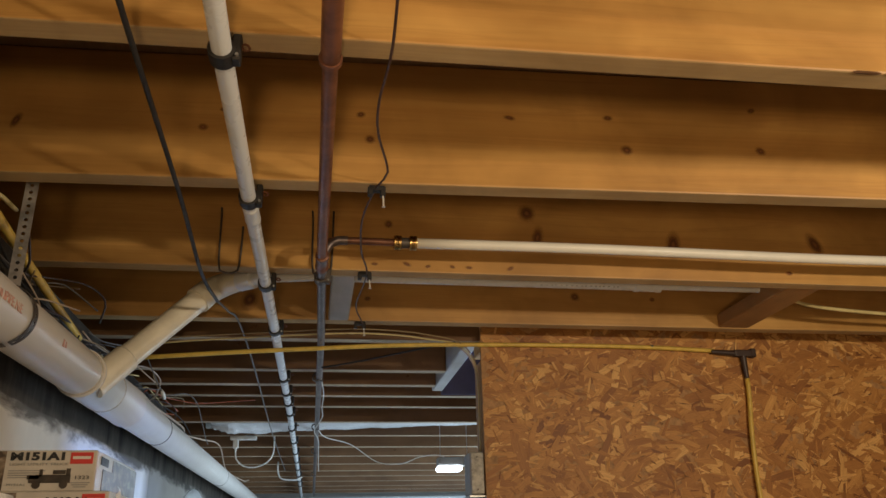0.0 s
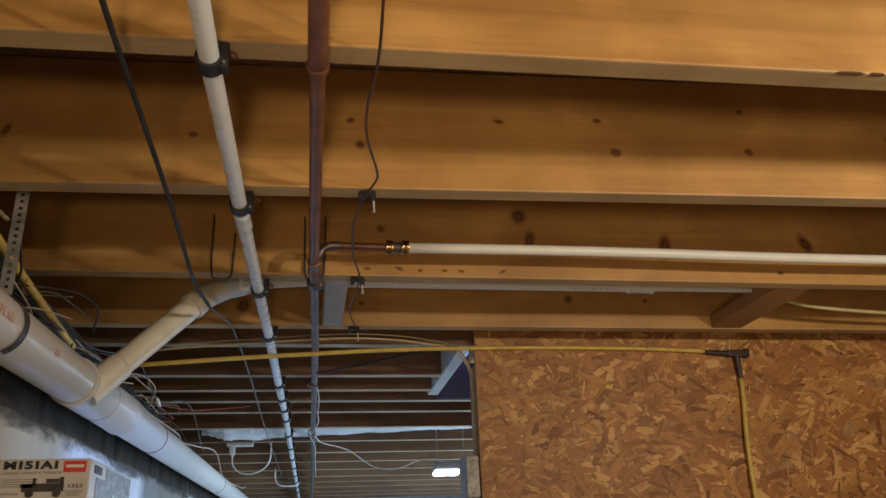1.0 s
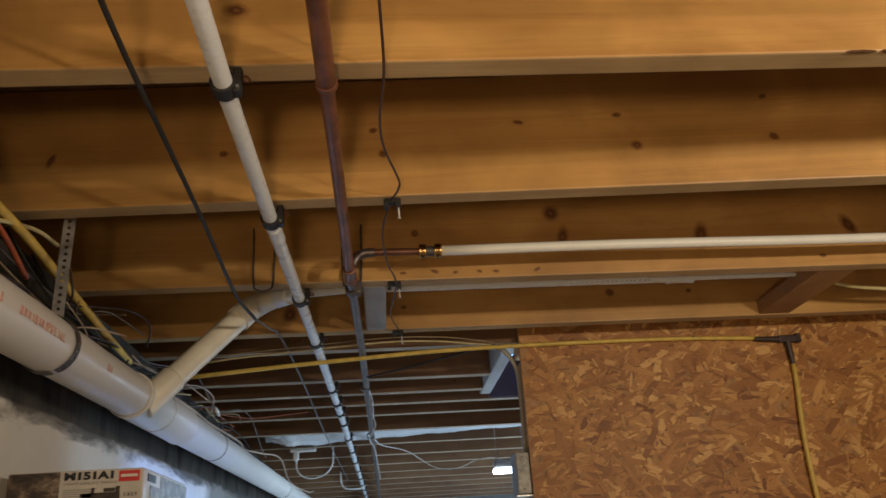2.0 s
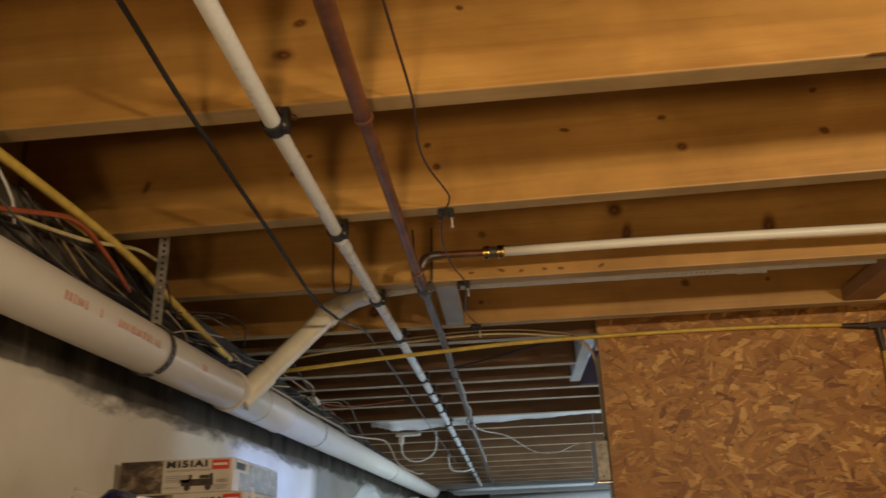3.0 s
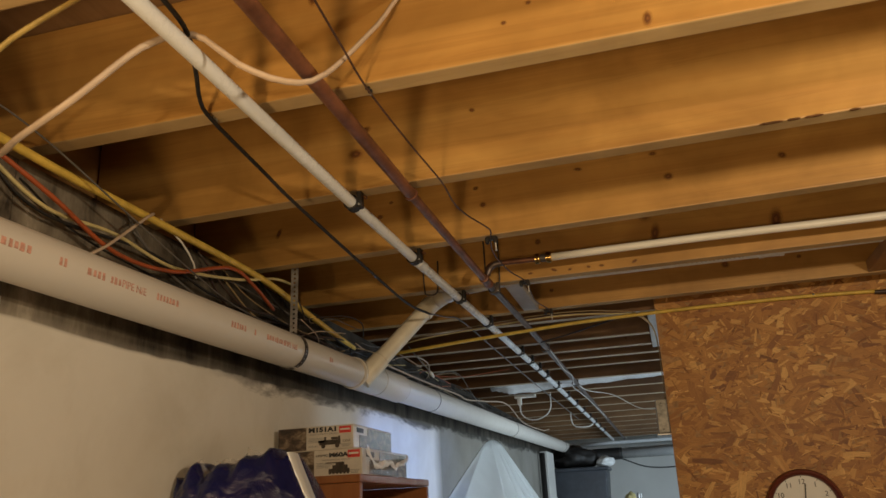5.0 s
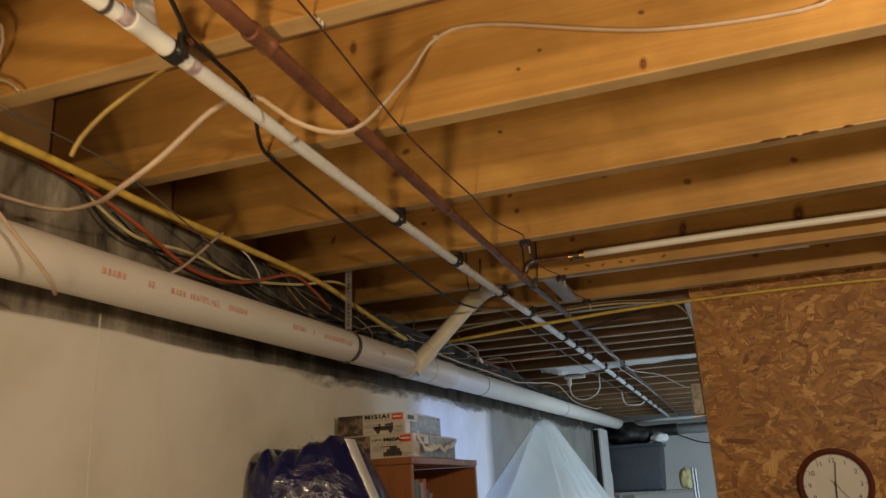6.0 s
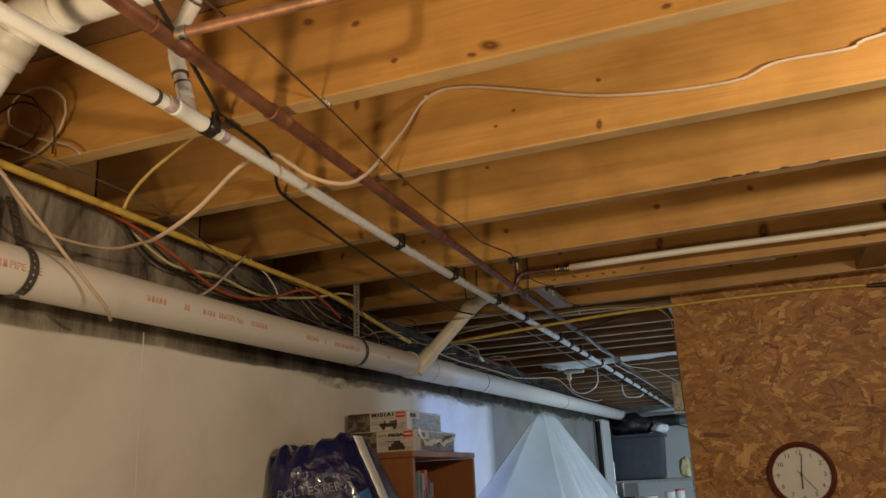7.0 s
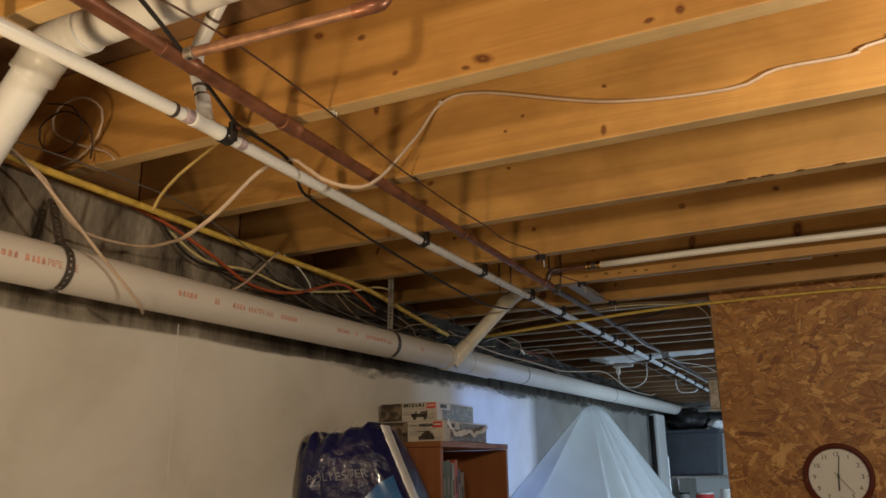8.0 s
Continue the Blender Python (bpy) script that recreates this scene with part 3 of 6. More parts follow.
def partition():
    ob = thing("wall_partition", (0, 0, 0), "stud partition faced with raw oriented strand board", "wall", kind="structure")
    part("strand_panel", bm_box((XE - XO, 0.011, OSB_TOP), ((XE + XO) / 2, YO + 0.0068, OSB_TOP / 2), 0.001), M_OSB_CORE, ob, "raw strand board panel")
    rng = random.Random(11)
    verts, faces, fibres = [], [], []
    for k in range(8200):
        # long flakes, mostly level, laid over one another, the last ones small splinters
        x = rng.uniform(XO + 0.02, 2.35)
        z = rng.uniform(1.25, OSB_TOP - 0.01)
        small = k > 4200 and rng.random() < 0.75
        ln = rng.triangular(0.006, 0.06, 0.02) if small else rng.triangular(0.02, 0.12, 0.052)
        wd = rng.triangular(0.001, 0.007, 0.002) if small else rng.triangular(0.005, 0.032, 0.012)
        a = rng.gauss(0, 0.6) if rng.random() < 0.7 else rng.uniform(-1.57, 1.57)
        d = YO + 0.0008 - k / 8200 * 0.0022
        ca, sa = math.cos(a), math.sin(a)
        i = len(verts)
        skew = rng.uniform(-0.4, 0.4) * wd
        quad = ((-ln, -wd + skew), (-ln * 0.3, -wd * rng.uniform(0.8, 1.2)), (ln, -wd * rng.uniform(0.4, 1.0)), (ln * rng.uniform(0.8, 1.1), wd * rng.uniform(0.3, 1.0)), (ln * 0.2, wd), (-ln * rng.uniform(0.8, 1.1), wd * rng.uniform(0.4, 1.0)))
        shift = rng.uniform(0, 40)
        for u, w in quad:
            px = min(max(x + (u * ca - w * sa) / 2, XO + 0.001), 2.4)
            pz = min(z + (u * sa + w * ca) / 2, OSB_TOP - 0.001)
            verts.append((px, d + rng.uniform(-0.0003, 0.0003), pz))
            fibres.extend((u / 2 + shift, w / 2 + shift))
        faces.append((i, i + 1, i + 2, i + 3, i + 4, i + 5))
    me = bpy.data.meshes.new("strands")
    me.from_pydata(verts, [], faces)
    me.uv_layers.new(name="fibre").data.foreach_set("uv", fibres)
    me.materials.append(M_OSB)
    s = new("strands", me)
    s.parent = ob
    tagged(s, "overlapping amber wood strands pressed flat", kind="stuff")
    verts, faces = [], []
    for k in range(420):
        # torn dark gaps between strands
        x, z, a = rng.uniform(XO + 0.02, 2.3), rng.uniform(1.25, OSB_TOP - 0.02), rng.gauss(0, 0.6)
        ln, wd = rng.triangular(0.003, 0.022, 0.007), rng.triangular(0.0006, 0.003, 0.0012)
        ca, sa, i = math.cos(a), math.sin(a), len(verts)
        for u, w in ((-1, 0), (-0.2, -1), (1, -0.2), (0.3, rng.uniform(0.3, 1))):
            verts.append((x + u * ln * ca - w * wd * sa, YO - 0.0019, z + u * ln * sa + w * wd * ca))
        faces.append((i, i + 1, i + 2, i + 3))
    me = bpy.data.meshes.new("strand_gaps")
    me.from_pydata(verts, [], faces)
    me.materials.append(M_CHIP)
    s = new("strand_gaps", me)
    s.parent = ob
    tagged(s, "small dark torn gaps between the strands", kind="stuff")
    part("end_stud", bm_box((0.038, 0.089, 2.15), (XO + 0.020, YO + 0.0575, 1.075), 0.003), M_STUD, ob, "bare end stud")
    for k in range(1, 7):
        part("stud", bm_box((0.038, 0.089, 2.15), (XO + 0.02 + 0.4064 * k, YO + 0.0575, 1.075), 0.003), M_STUD, ob)
    part("top_plate", bm_box((XE - XO, 0.089, 0.038), ((XE + XO) / 2, YO + 0.0575, 2.1905), 0.003), M_JOIST, ob)
    return ob


partition()

# ---- the main drain along the wall ----
DX, DR = -0.358, 0.0445   # three-inch pipe


def drain_z(y):
    return 1.981 + 0.0145 * y


def drain_x(y):
    return DX + 0.008 * y


def drain_point(y):
    return Vector((drain_x(y), y, drain_z(y)))


def sleeve(a, b, r, rim=0.004, sides=32):
    """A fitting's socket between two places: a body with thicker rims at both ends."""
    a, b = Vector(a), Vector(b)
    n = (b - a).length
    d = (b - a) / n
    steps = ((0, r * 0.97), (0.001, r + rim), (0.012, r + rim), (0.014, r), (n - 0.014, r), (n - 0.012, r + rim), (n - 0.001, r + rim), (n, r * 0.97))
    return bm_tube([a + d * s for s, _ in steps], r, sides, radii=[q for _, q in steps])


def print_bars(parent, y0, y1, face_x, z_of, height=0.0135):
    """Worn red print along the pipe as plain bars, letter by letter."""
    rng = random.Random(int(abs(y0) * 1000))
    y = y0
    while y < y1:
        w = rng.uniform(0.005, 0.009)
        if rng.random() > 0.14:
            h = height * rng.uniform(0.75, 1.0)
            part("print_bar", bm_box((0.0012, w, h), (face_x + 0.008 * y, y, z_of(y))), M_RED_PRINT, parent)
        y += w + 0.0045


def main_drain():
    ob = thing("drain_pipe", (DX, 0.0, 1.93), "large white plastic drain pipe with worn red print along the wall", "pipe")
    ob.location = (0, 0, 0)
    for a, b in ((-3.6, 0.87), (1.25, 3.3), (3.3, 6.45)):
        smooth_part("pipe_length", bm_tube([drain_point(a), drain_point(b)], DR, 40), M_DRAIN, ob)
    smooth_part("wye_fitting", sleeve(drain_point(0.85), drain_point(1.27), DR + 0.0035, 0.0012, 40), M_DRAIN, ob, "white plastic wye fitting with cement marks")
    for y in (0.843, 1.278):
        smooth_part("cement_ring", bm_ring(drain_point(y), (0, 1, 0.0145), DR - 0.002, DR + 0.0018, 0.006, 40), M_GLUE, ob, "yellowed ring of pipe cement")
    smooth_part("cement_ring", bm_ring(drain_point(1.04), (0, 1, 0.0145), DR - 0.002, DR + 0.0042, 0.007, 40), M_GLUE, ob, "yellowed ring of pipe cement")
    for y in (1.67, 3.3, 5.4):
        smooth_part("joint_line", bm_ring(drain_point(y), (0, 1, 0), DR - 0.002, DR + 0.0012, 0.006, 40), M_DARKSTEEL, ob, "dark band round the pipe")
    # the branch that climbs to the joists
    foot, head = Vector((-0.345, 0.872, 1.958)), Vector((-0.132, 1.004, 2.224))
    rise = (head - foot).normalized()
    smooth_part("branch_socket", bm_tube([foot + rise * 0.02, foot + rise * 0.080, foot + rise * 0.112, foot + rise * 0.116], 0.031, 28, radii=[0.0310, 0.0305, 0.0300, 0.0265]), M_PVC_OLD, ob, "cream branch socket")
    smooth_part("branch_pipe", bm_tube([foot + rise * 0.05, head], 0.0262, 28), M_PVC_OLD, ob, "cream branch pipe rising to the joists")
    bend = spline([head - rise * 0.045, head - rise * 0.01, head + Vector((0.022, 0.000, 0.010)), head + Vector((0.055, -0.030, 0.010)), head + Vector((0.078, -0.050, 0.008))], 0.008)
    smooth_part("branch_elbow", bm_tube(bend, 0.04, 24, radii=[0.0312 - 0.010 * (k / (len(bend) - 1)) ** 1.5 for k in range(len(bend))]), M_PVC_OLD, ob, "cream elbow fitting")
    smooth_part("reducer", bm_tube([head + Vector((0.07, -0.044, 0.008)), head + Vector((0.10, -0.070, 0.006)), head + Vector((0.102, -0.072, 0.006)), head + Vector((0.13, -0.093, 0.002))], 0.02, 20, radii=[0.024, 0.022, 0.016, 0.016]), M_PVC, ob)
    fx = DX + DR - 0.0002
    for y0, y1 in ((-1.40, -1.20), (-1.06, -0.905), (-0.565, -0.505), (-0.45, -0.44), (-0.385, -0.305), (-0.20, -0.12), (0.065, 0.13), (0.165, 0.172), (0.225, 0.31), (0.56, 0.60)):
        print_bars(ob, y0, y1, fx, lambda y: drain_z(y) - 0.004)
    upright = Matrix.Rotation(radians(90), 3, "Z") @ Matrix.Rotation(radians(90), 3, "X")
    for y in (-0.893, -0.295, 0.320):
        lettering("lettering", "PIPE N/E", 0.0190, (fx + 0.0002 + 0.008 * y, y - 0.008, drain_z(y + 0.035) - 0.0105), upright, M_RED_PRINT, ob, 0.0006)
    return ob


main_drain()


def perforated(length, width=0.019, pitch=0.0125, hole=0.0032, thick=0.0012, up=True):
    """A flat steel strap with a row of round holes, standing along z."""
    bm = bmesh.new()
    n = max(1, int(length / pitch))
    half = pitch / 2
    for k in range(n):
        c = (k + 0.5) * pitch
        outer, inner = [], []
        for i in range(8):
            a = math.pi / 4 * i
            ca, sa = math.cos(a), math.sin(a)
            s = 1 / max(abs(ca), abs(sa))
            outer.append(bm.verts.new((ca * s * width / 2, 0, c + sa * s * half)))
            inner.append(bm.verts.new((ca * hole, 0, c + sa * hole)))
        for i in range(8):
            bm.faces.new((outer[i], outer[(i + 1) % 8], inner[(i + 1) % 8], inner[i]))
    bmesh.ops.remove_doubles(bm, verts=bm.verts[:], dist=0.0001)
    bmesh.ops.solidify(bm, geom=bm.faces[:], thickness=thick)
    return bm


def hanger(y, side, top, lean, mat, word):
    """A perforated steel strap: round the drain and up to a joist."""
    c = drain_point(y)
    ob = thing("pipe_strap", (0, 0, 0), "perforated galvanised strap holding the drain to a joist", "pipe strap", "drain straps")
    loop = perforated(2 * math.pi * (DR + 0.0025) * 0.98, 0.018)
    # wrap the strip round the pipe
    for v in loop.verts:
        a = v.co.z / (DR + 0.0025) - 1.2
        r = DR + 0.0022 + v.co.y
        v.co = Vector((c.x + math.cos(a) * r, c.y + v.co.x, c.z + math.sin(a) * r))
    smooth_part("loop", loop, M_DARKSTEEL, ob, "dark perforated loop round the pipe")
    foot = Vector((c.x + 0.006 * side, y + 0.005, c.z + DR * 0.97))
    head = Vector((foot.x + lean, y + 0.02, top))
    bm = perforated((head - foot).length)
    q = (head - foot).to_track_quat("Z", "Y")
    bmesh.ops.transform(bm, matrix=Matrix.Translation(foot) @ q.to_matrix().to_4x4(), verts=bm.verts[:])
    part("strap", bm, mat, ob, word + " perforated strap")
    part("screw", bm_tube([head + Vector((0, -0.004, -0.012)), head + Vector((0, 0.003, -0.012))], 0.005, 8), M_STEEL, ob)
    return ob


hanger(0.428, 1, 2.235, -0.004, M_STEEL, "bright")
hanger(-0.852, 1, 2.125, -0.060, M_DARKSTEEL, "dull dark")

# ---- the white water pipe ----
WZ, WR = 2.186, 0.0120


def water_pipe():
    ob = thing("water_pipe", (0, 0, 0), "white plastic water pipe clipped under the joists", "pipe")
    smooth_part("pipe_length", bm_tube([(-0.14, -3.4, WZ), (-0.001, -0.85, WZ)], WR, 20), M_PVC, ob)
    smooth_part("pipe_length", bm_tube([(-0.001, -0.86, WZ), (-0.007, 0.0, WZ), (-0.004, 0.45, WZ)], WR, 20), M_PVC, ob)
    smooth_part("pipe_length", bm_tube([(-0.004, 0.45, WZ), (0.006, 1.2, WZ), (0.016, 2.4, WZ), (0.022, 6.75, WZ)], WR, 20), M_PVC, ob)
    smooth_part("coupling", sleeve((-0.004, 0.435, WZ), (-0.003, 0.495, WZ), WR + 0.0011, 0.0004, 20), M_PVC, ob)
    smooth_part("joint_ring", bm_ring((-0.006, -0.935, WZ), (0, 1, 0), WR - 0.001, WR + 0.002, 0.007, 20), M_DARKSTEEL, ob, "dark ring")
    # a tee and a riser into the bay
    smooth_part("tee", sleeve((0, -0.895, WZ), (0, -0.82, WZ), WR + 0.0022, 0.0008, 20), M_PVC, ob, "white plastic tee")
    for y in (-0.905, -0.812, -0.765):
        smooth_part("primer_ring", bm_ring((-0.001, y, WZ), (0, 1, 0), WR - 0.001, WR + 0.0007, 0.018, 20), M_PRIMER, ob, "faded purple primer stain")
    smooth_part("tee_neck", bm_tube([(0, -0.857, WZ + 0.005), (-0.016, -0.857, 2.247)], WR + 0.0018, 20), M_PVC, ob)
    smooth_part("riser", bm_tube(spline([(-0.010, -0.857, 2.22), (-0.03, -0.86, 2.30), (-0.028, -0.865, 2.335), (0.02, -0.88, 2.385), (0.075, -0.90, 2.43)], 0.01), WR - 0.001, 16), M_PVC, ob, "white riser pipe")
    smooth_part("riser_elbow", bm_tube(spline([(-0.022, -0.858, 2.268), (-0.030, -0.86, 2.30), (-0.028, -0.865, 2.335), (-0.006, -0.873, 2.360), (0.018, -0.88, 2.383)], 0.008), WR + 0.0018, 18), M_PVC, ob, "white plastic elbow")
    for place, axis in (((-0.0165, -0.857, 2.247), (-0.2, 0, 1)), ((-0.0215, -0.858, 2.266), (-0.2, 0, 1)), ((0.020, -0.8805, 2.385), (0.75, -0.25, 0.65))):
        smooth_part("primer_ring", bm_ring(place, axis, WR - 0.001, WR + 0.0024, 0.004, 18), M_PRIMER_DARK, ob, "dark primer line")
    return ob


water_pipe()


def pipe_clip(x, y, z, r, mat, label, group, tail):
    """A snap clip: a band round the pipe, a foot on the joist, a screw and its loose ear."""
    ob = thing("pipe_clip", (x, y, z), label, "pipe clip", group)
    smooth_part("band", bm_ring((0, 0, 0), (0, 1, 0), r + 0.0002, r + 0.0042, 0.023, 20), mat, ob)
    part("foot", bm_box((0.010, 0.018, ZJ - z + 0.0115), (r + 0.0045, 0.001, (ZJ - z - 0.0125) / 2), 0.0015), mat, ob)
    if tail:
        part("ear", bm_ring((r + 0.014, 0.004, 0.012), (0.3, 0.4, 1), 0.0035, 0.0055, 0.002, 12), M_COPPER, ob, "small brown wire eye")
    part("screw", bm_tube([(r + 0.0055, -0.011, -0.007), (r + 0.0055, -0.007, -0.007)], 0.0022, 8), M_STEEL, ob)
    return ob


CLIP_LABEL = "black plastic clip holding the white water pipe to a joist"
first = pipe_clip(-0.007, 0.0, WZ, WR, M_BLACK, CLIP_LABEL, "clips of the white pipe", True)
for y in (-0.806, 0.405, 0.838, 1.20, 1.78, 2.01, 2.21, 2.43, 2.82, 3.23, 3.65, 4.05, 4.46, 4.87, 5.24, 5.63):
    copy_thing(first, Matrix.Translation((np.interp(y, (-0.86, 0.0, 0.45, 1.2, 2.4, 6.75), (-0.001, -0.007, -0.004, 0.006, 0.016, 0.022)), y, WZ)))

# ---- the copper pipe ----
CX, CZ, CR = 0.118, 2.190, 0.0122


def copper_line():
    ob = thing("copper_pipe", (0, 0, 0), "aged copper water pipe with soldered joints under the joists", "pipe")
    smooth_part("pipe_length", bm_tube([(CX + 0.006, -3.4, CZ + 0.004), (CX + 0.003, -1.06, CZ + 0.004)], CR, 18), M_COPPER, ob)
    smooth_part("pipe_length", bm_tube([(CX + 0.003, -1.06, CZ + 0.004), (CX, 0.0, CZ)], CR, 18), M_COPPER, ob)
    smooth_part("joint_ring", bm_ring((CX, 0.004, CZ), (0, 1, 0), CR - 0.002, CR + 0.0022, 0.008, 18), M_COPPER, ob)
    smooth_part("coupling", sleeve((CX + 0.002, -0.80, CZ + 0.003), (CX + 0.002, -0.75, CZ + 0.003), CR + 0.002, 0.001, 18), M_COPPER, ob)
    smooth_part("pipe_length", bm_tube([(CX, 0.0, CZ), (CX - 0.001, 0.75, CZ)], CR - 0.0022, 18), M_COPPER, ob)
    smooth_part("pipe_length", bm_tube([(CX, 0.75, CZ), (CX + 0.006, 1.3, CZ), (CX + 0.012, 6.75, CZ)], CR - 0.0022, 18), M_COPPER_DULL, ob, "duller grey copper pipe")
    smooth_part("tee", sleeve((CX, 0.665, CZ), (CX, 0.735, CZ), CR + 0.0005, 0.001, 18), M_COPPER, ob, "tarnished tee")
    smooth_part("stub", bm_tube(spline([(CX, 0.70, CZ + 0.004), (CX + 0.008, 0.70, 2.226), (CX + 0.022, 0.70, 2.236), (0.17, 0.70, 2.237), (0.268, 0.70, 2.236)], 0.01), 0.0075, 14), M_COPPER, ob, "short brown copper stub")
    smooth_part("stub_elbow", bm_tube(spline([(CX + 0.004, 0.70, 2.205), (CX + 0.013, 0.70, 2.226), (CX + 0.03, 0.70, 2.236), (CX + 0.05, 0.70, 2.237)], 0.008), 0.0092, 14), M_COPPER_DULL, ob, "dark tarnished elbow")
    # branch with an elbow in the nearer bay
    smooth_part("branch_tee", sleeve((CX + 0.003, -1.095, CZ + 0.004), (CX + 0.003, -1.02, CZ + 0.004), CR + 0.0015, 0.0008, 18), M_COPPER, ob, "tee with dull solder rings")
    smooth_part("branch", bm_tube([(CX + 0.003, -1.058, CZ + 0.004), (0.145, -1.056, 2.195), (0.445, -1.044, 2.192)], 0.0080, 14), M_COPPER_PALE, ob, "paler copper branch")
    smooth_part("branch_collar", sleeve((0.136, -1.057, 2.195), (0.152, -1.056, 2.195), 0.0092, 0.0006, 14), M_SOLDER, ob)
    smooth_part("branch_elbow", bm_tube(spline([(0.425, -1.045, 2.192), (0.448, -1.043, 2.193), (0.462, -1.036, 2.198), (0.466, -1.025, 2.215), (0.467, -1.02, 2.235)], 0.008), 0.0100, 14), M_COPPER, ob)
    smooth_part("branch_riser", bm_tube([(0.467, -1.02, 2.225), (0.468, -1.015, 2.44)], 0.0095, 14), M_COPPER, ob)
    return ob


copper_line()
fit_one = pipe_clip(CX - 0.001, 0.80, CZ, CR - 0.002, M_DARKSTEEL, "dark wire strap holding the copper pipe to a joist", "straps of the copper pipe", False)
for y in (1.785, 2.82, 3.65, 4.87):
    copy_thing(fit_one, Matrix.Translation((CX - 0.002, y, CZ)))


def brass_union():
    ob = thing("pipe_union", (0.285, 0.70, 2.236), "brass push-fit union joining copper to white plastic pipe", "pipe fitting")
    for x in (-0.016, 0.016):
        smooth_part("collar", sleeve((x - 0.008, 0, 0), (x + 0.008, 0, 0), 0.0135, 0.0015, 16), M_BRASS, ob)
    smooth_part("waist", bm_tube([(-0.012, 0, 0), (0.012, 0, 0)], 0.011, 16), M_DARKSTEEL, ob, "darker waist ring")
    return ob


brass_union()
tagged(link("plastic_pipe", bm_tube(spline([(0.302, 0.70, 2.236), (0.7, 0.70, 2.238), (1.2, 0.70, 2.234), (1.8, 0.70, 2.236), (3.38, 0.70, 2.236)], 0.1), 0.0108, 18), M_PEX, None, "", True), "smooth white plastic pipe running along between two joists", "pipe")


def printed_conduit():
    ob = thing("small_drain_pipe", (0, 0, 0), "slim white plastic pipe with printed marks behind a joist", "pipe")
    smooth_part("pipe_length", bm_tube([(-0.012, 0.917, 2.227), (0.04, 0.935, 2.236), (0.10, 0.955, 2.2475), (0.95, 0.960, 2.2475)], 0.0115, 16), M_PVC, ob)
    smooth_part("coupling", sleeve((0.88, 0.960, 2.2475), (0.95, 0.960, 2.2475), 0.0135, 0.001, 16), M_PVC, ob)
    smooth_part("thin_end", bm_tube([(0.95, 0.960, 2.2475), (1.212, 0.960, 2.2475)], 0.008, 12), M_PVC, ob)
    rng = random.Random(3)
    x = 0.02
    while x < 0.86:
        if (x * 10) % 3.2 < 2.0:
            part("print_bar", bm_box((0.005, 0.0012, 0.0035), (x, 0.9500, 2.2415)), M_RED_PRINT if x < 0.45 else M_GREY_INK, ob)
        x += rng.uniform(0.009, 0.014)
    return ob


printed_conduit()


def big_branch():
    """The thick white branch that falls from the near bay into the drain."""
    ob = thing("branch_drain", (0, 0, 0), "thick white plastic drain branch with a glossy elbow", "pipe")
    a, e, d = Vector((1.20, -1.075, 2.300)), Vector((-0.132, -1.082, 2.274)), Vector((-0.330, -1.09, 2.02))
    fall = (d - e).normalized()
    level = (a - e).normalized()
    r = 0.0325
    smooth_part("level_pipe", bm_tube([a, e + level * 0.04], r, 32), M_PVC, ob)
    smooth_part("elbow", bm_tube(spline([e + level * 0.060, e + level * 0.040, e + level * 0.012 + fall * 0.006, e + fall * 0.016 + level * 0.002, e + fall * 0.045], 0.006), r + 0.0035, 32), M_PVC, ob, "glossy white elbow")
    smooth_part("falling_pipe", bm_tube([e + fall * 0.03, d], r, 32), M_PVC, ob)
    smooth_part("hub", sleeve(e + level * 0.046, e + level * 0.080, r + 0.0042, 0.0008, 32), M_PVC, ob)
    smooth_part("hub", sleeve(e + fall * 0.024, e + fall * 0.070, r + 0.0045, 0.0008, 32), M_PVC, ob)
    smooth_part("drain_hub", bm_ring(drain_point(-1.09), (0, 1, 0), DR - 0.003, DR + 0.006, 0.17, 36), M_DRAIN, ob)
    return ob


big_branch()

# ---- wires and cables ----
cable("black_cable", [(0.20, -1.25, 2.20), (0.156, -1.121, 2.198), (0.05, -0.86, 2.198), (0.024, -0.80, 2.203), (0.006, -0.64, 2.206), (-0.045, -0.53, 2.214), (-0.085, -0.45, 2.206), (-0.098, -0.39, 2.203), (-0.100, -0.22, 2.187), (-0.100, -0.07, 2.172), (-0.096, 0.30, 2.146), (-0.104, 0.65, 2.139), (-0.100, 0.87, 2.155)], 0.0036, M_BLACK, "black cable strung loosely below the joists")
cable("grey_cable", [(-0.100, 0.86, 2.154), (-0.092, 1.03, 2.180), (-0.084, 1.20, 2.203), (-0.074, 1.67, 2.192), (-0.076, 2.9, 2.188), (-0.06, 4.5, 2.18)], 0.0026, M_GREY_CABLE, "thin grey cable strung below the far joists")
cable("thin_wire", [(0.185, -1.30, 2.2), (0.215, -1.07, 2.2), (0.205, -0.796, 2.204), (0.190, -0.55, 2.200), (0.176, -0.392, 2.206), (0.183, -0.2, 2.198), (0.190, -0.02, 2.196), (0.184, 0.10, 2.196), (0.190, 0.19, 2.199), (0.215, 0.318, 2.203), (0.202, 0.375, 2.204), (0.186, 0.50, 2.199), (0.194, 0.66, 2.198), (0.214, 0.81, 2.204), (0.203, 1.03, 2.204), (0.222, 1.16, 2.205), (0.235, 1.21, 2.2)], 0.0019, M_WIRE_BROWN, "thin dark brown wire stapled from joist to joist", sides=6)


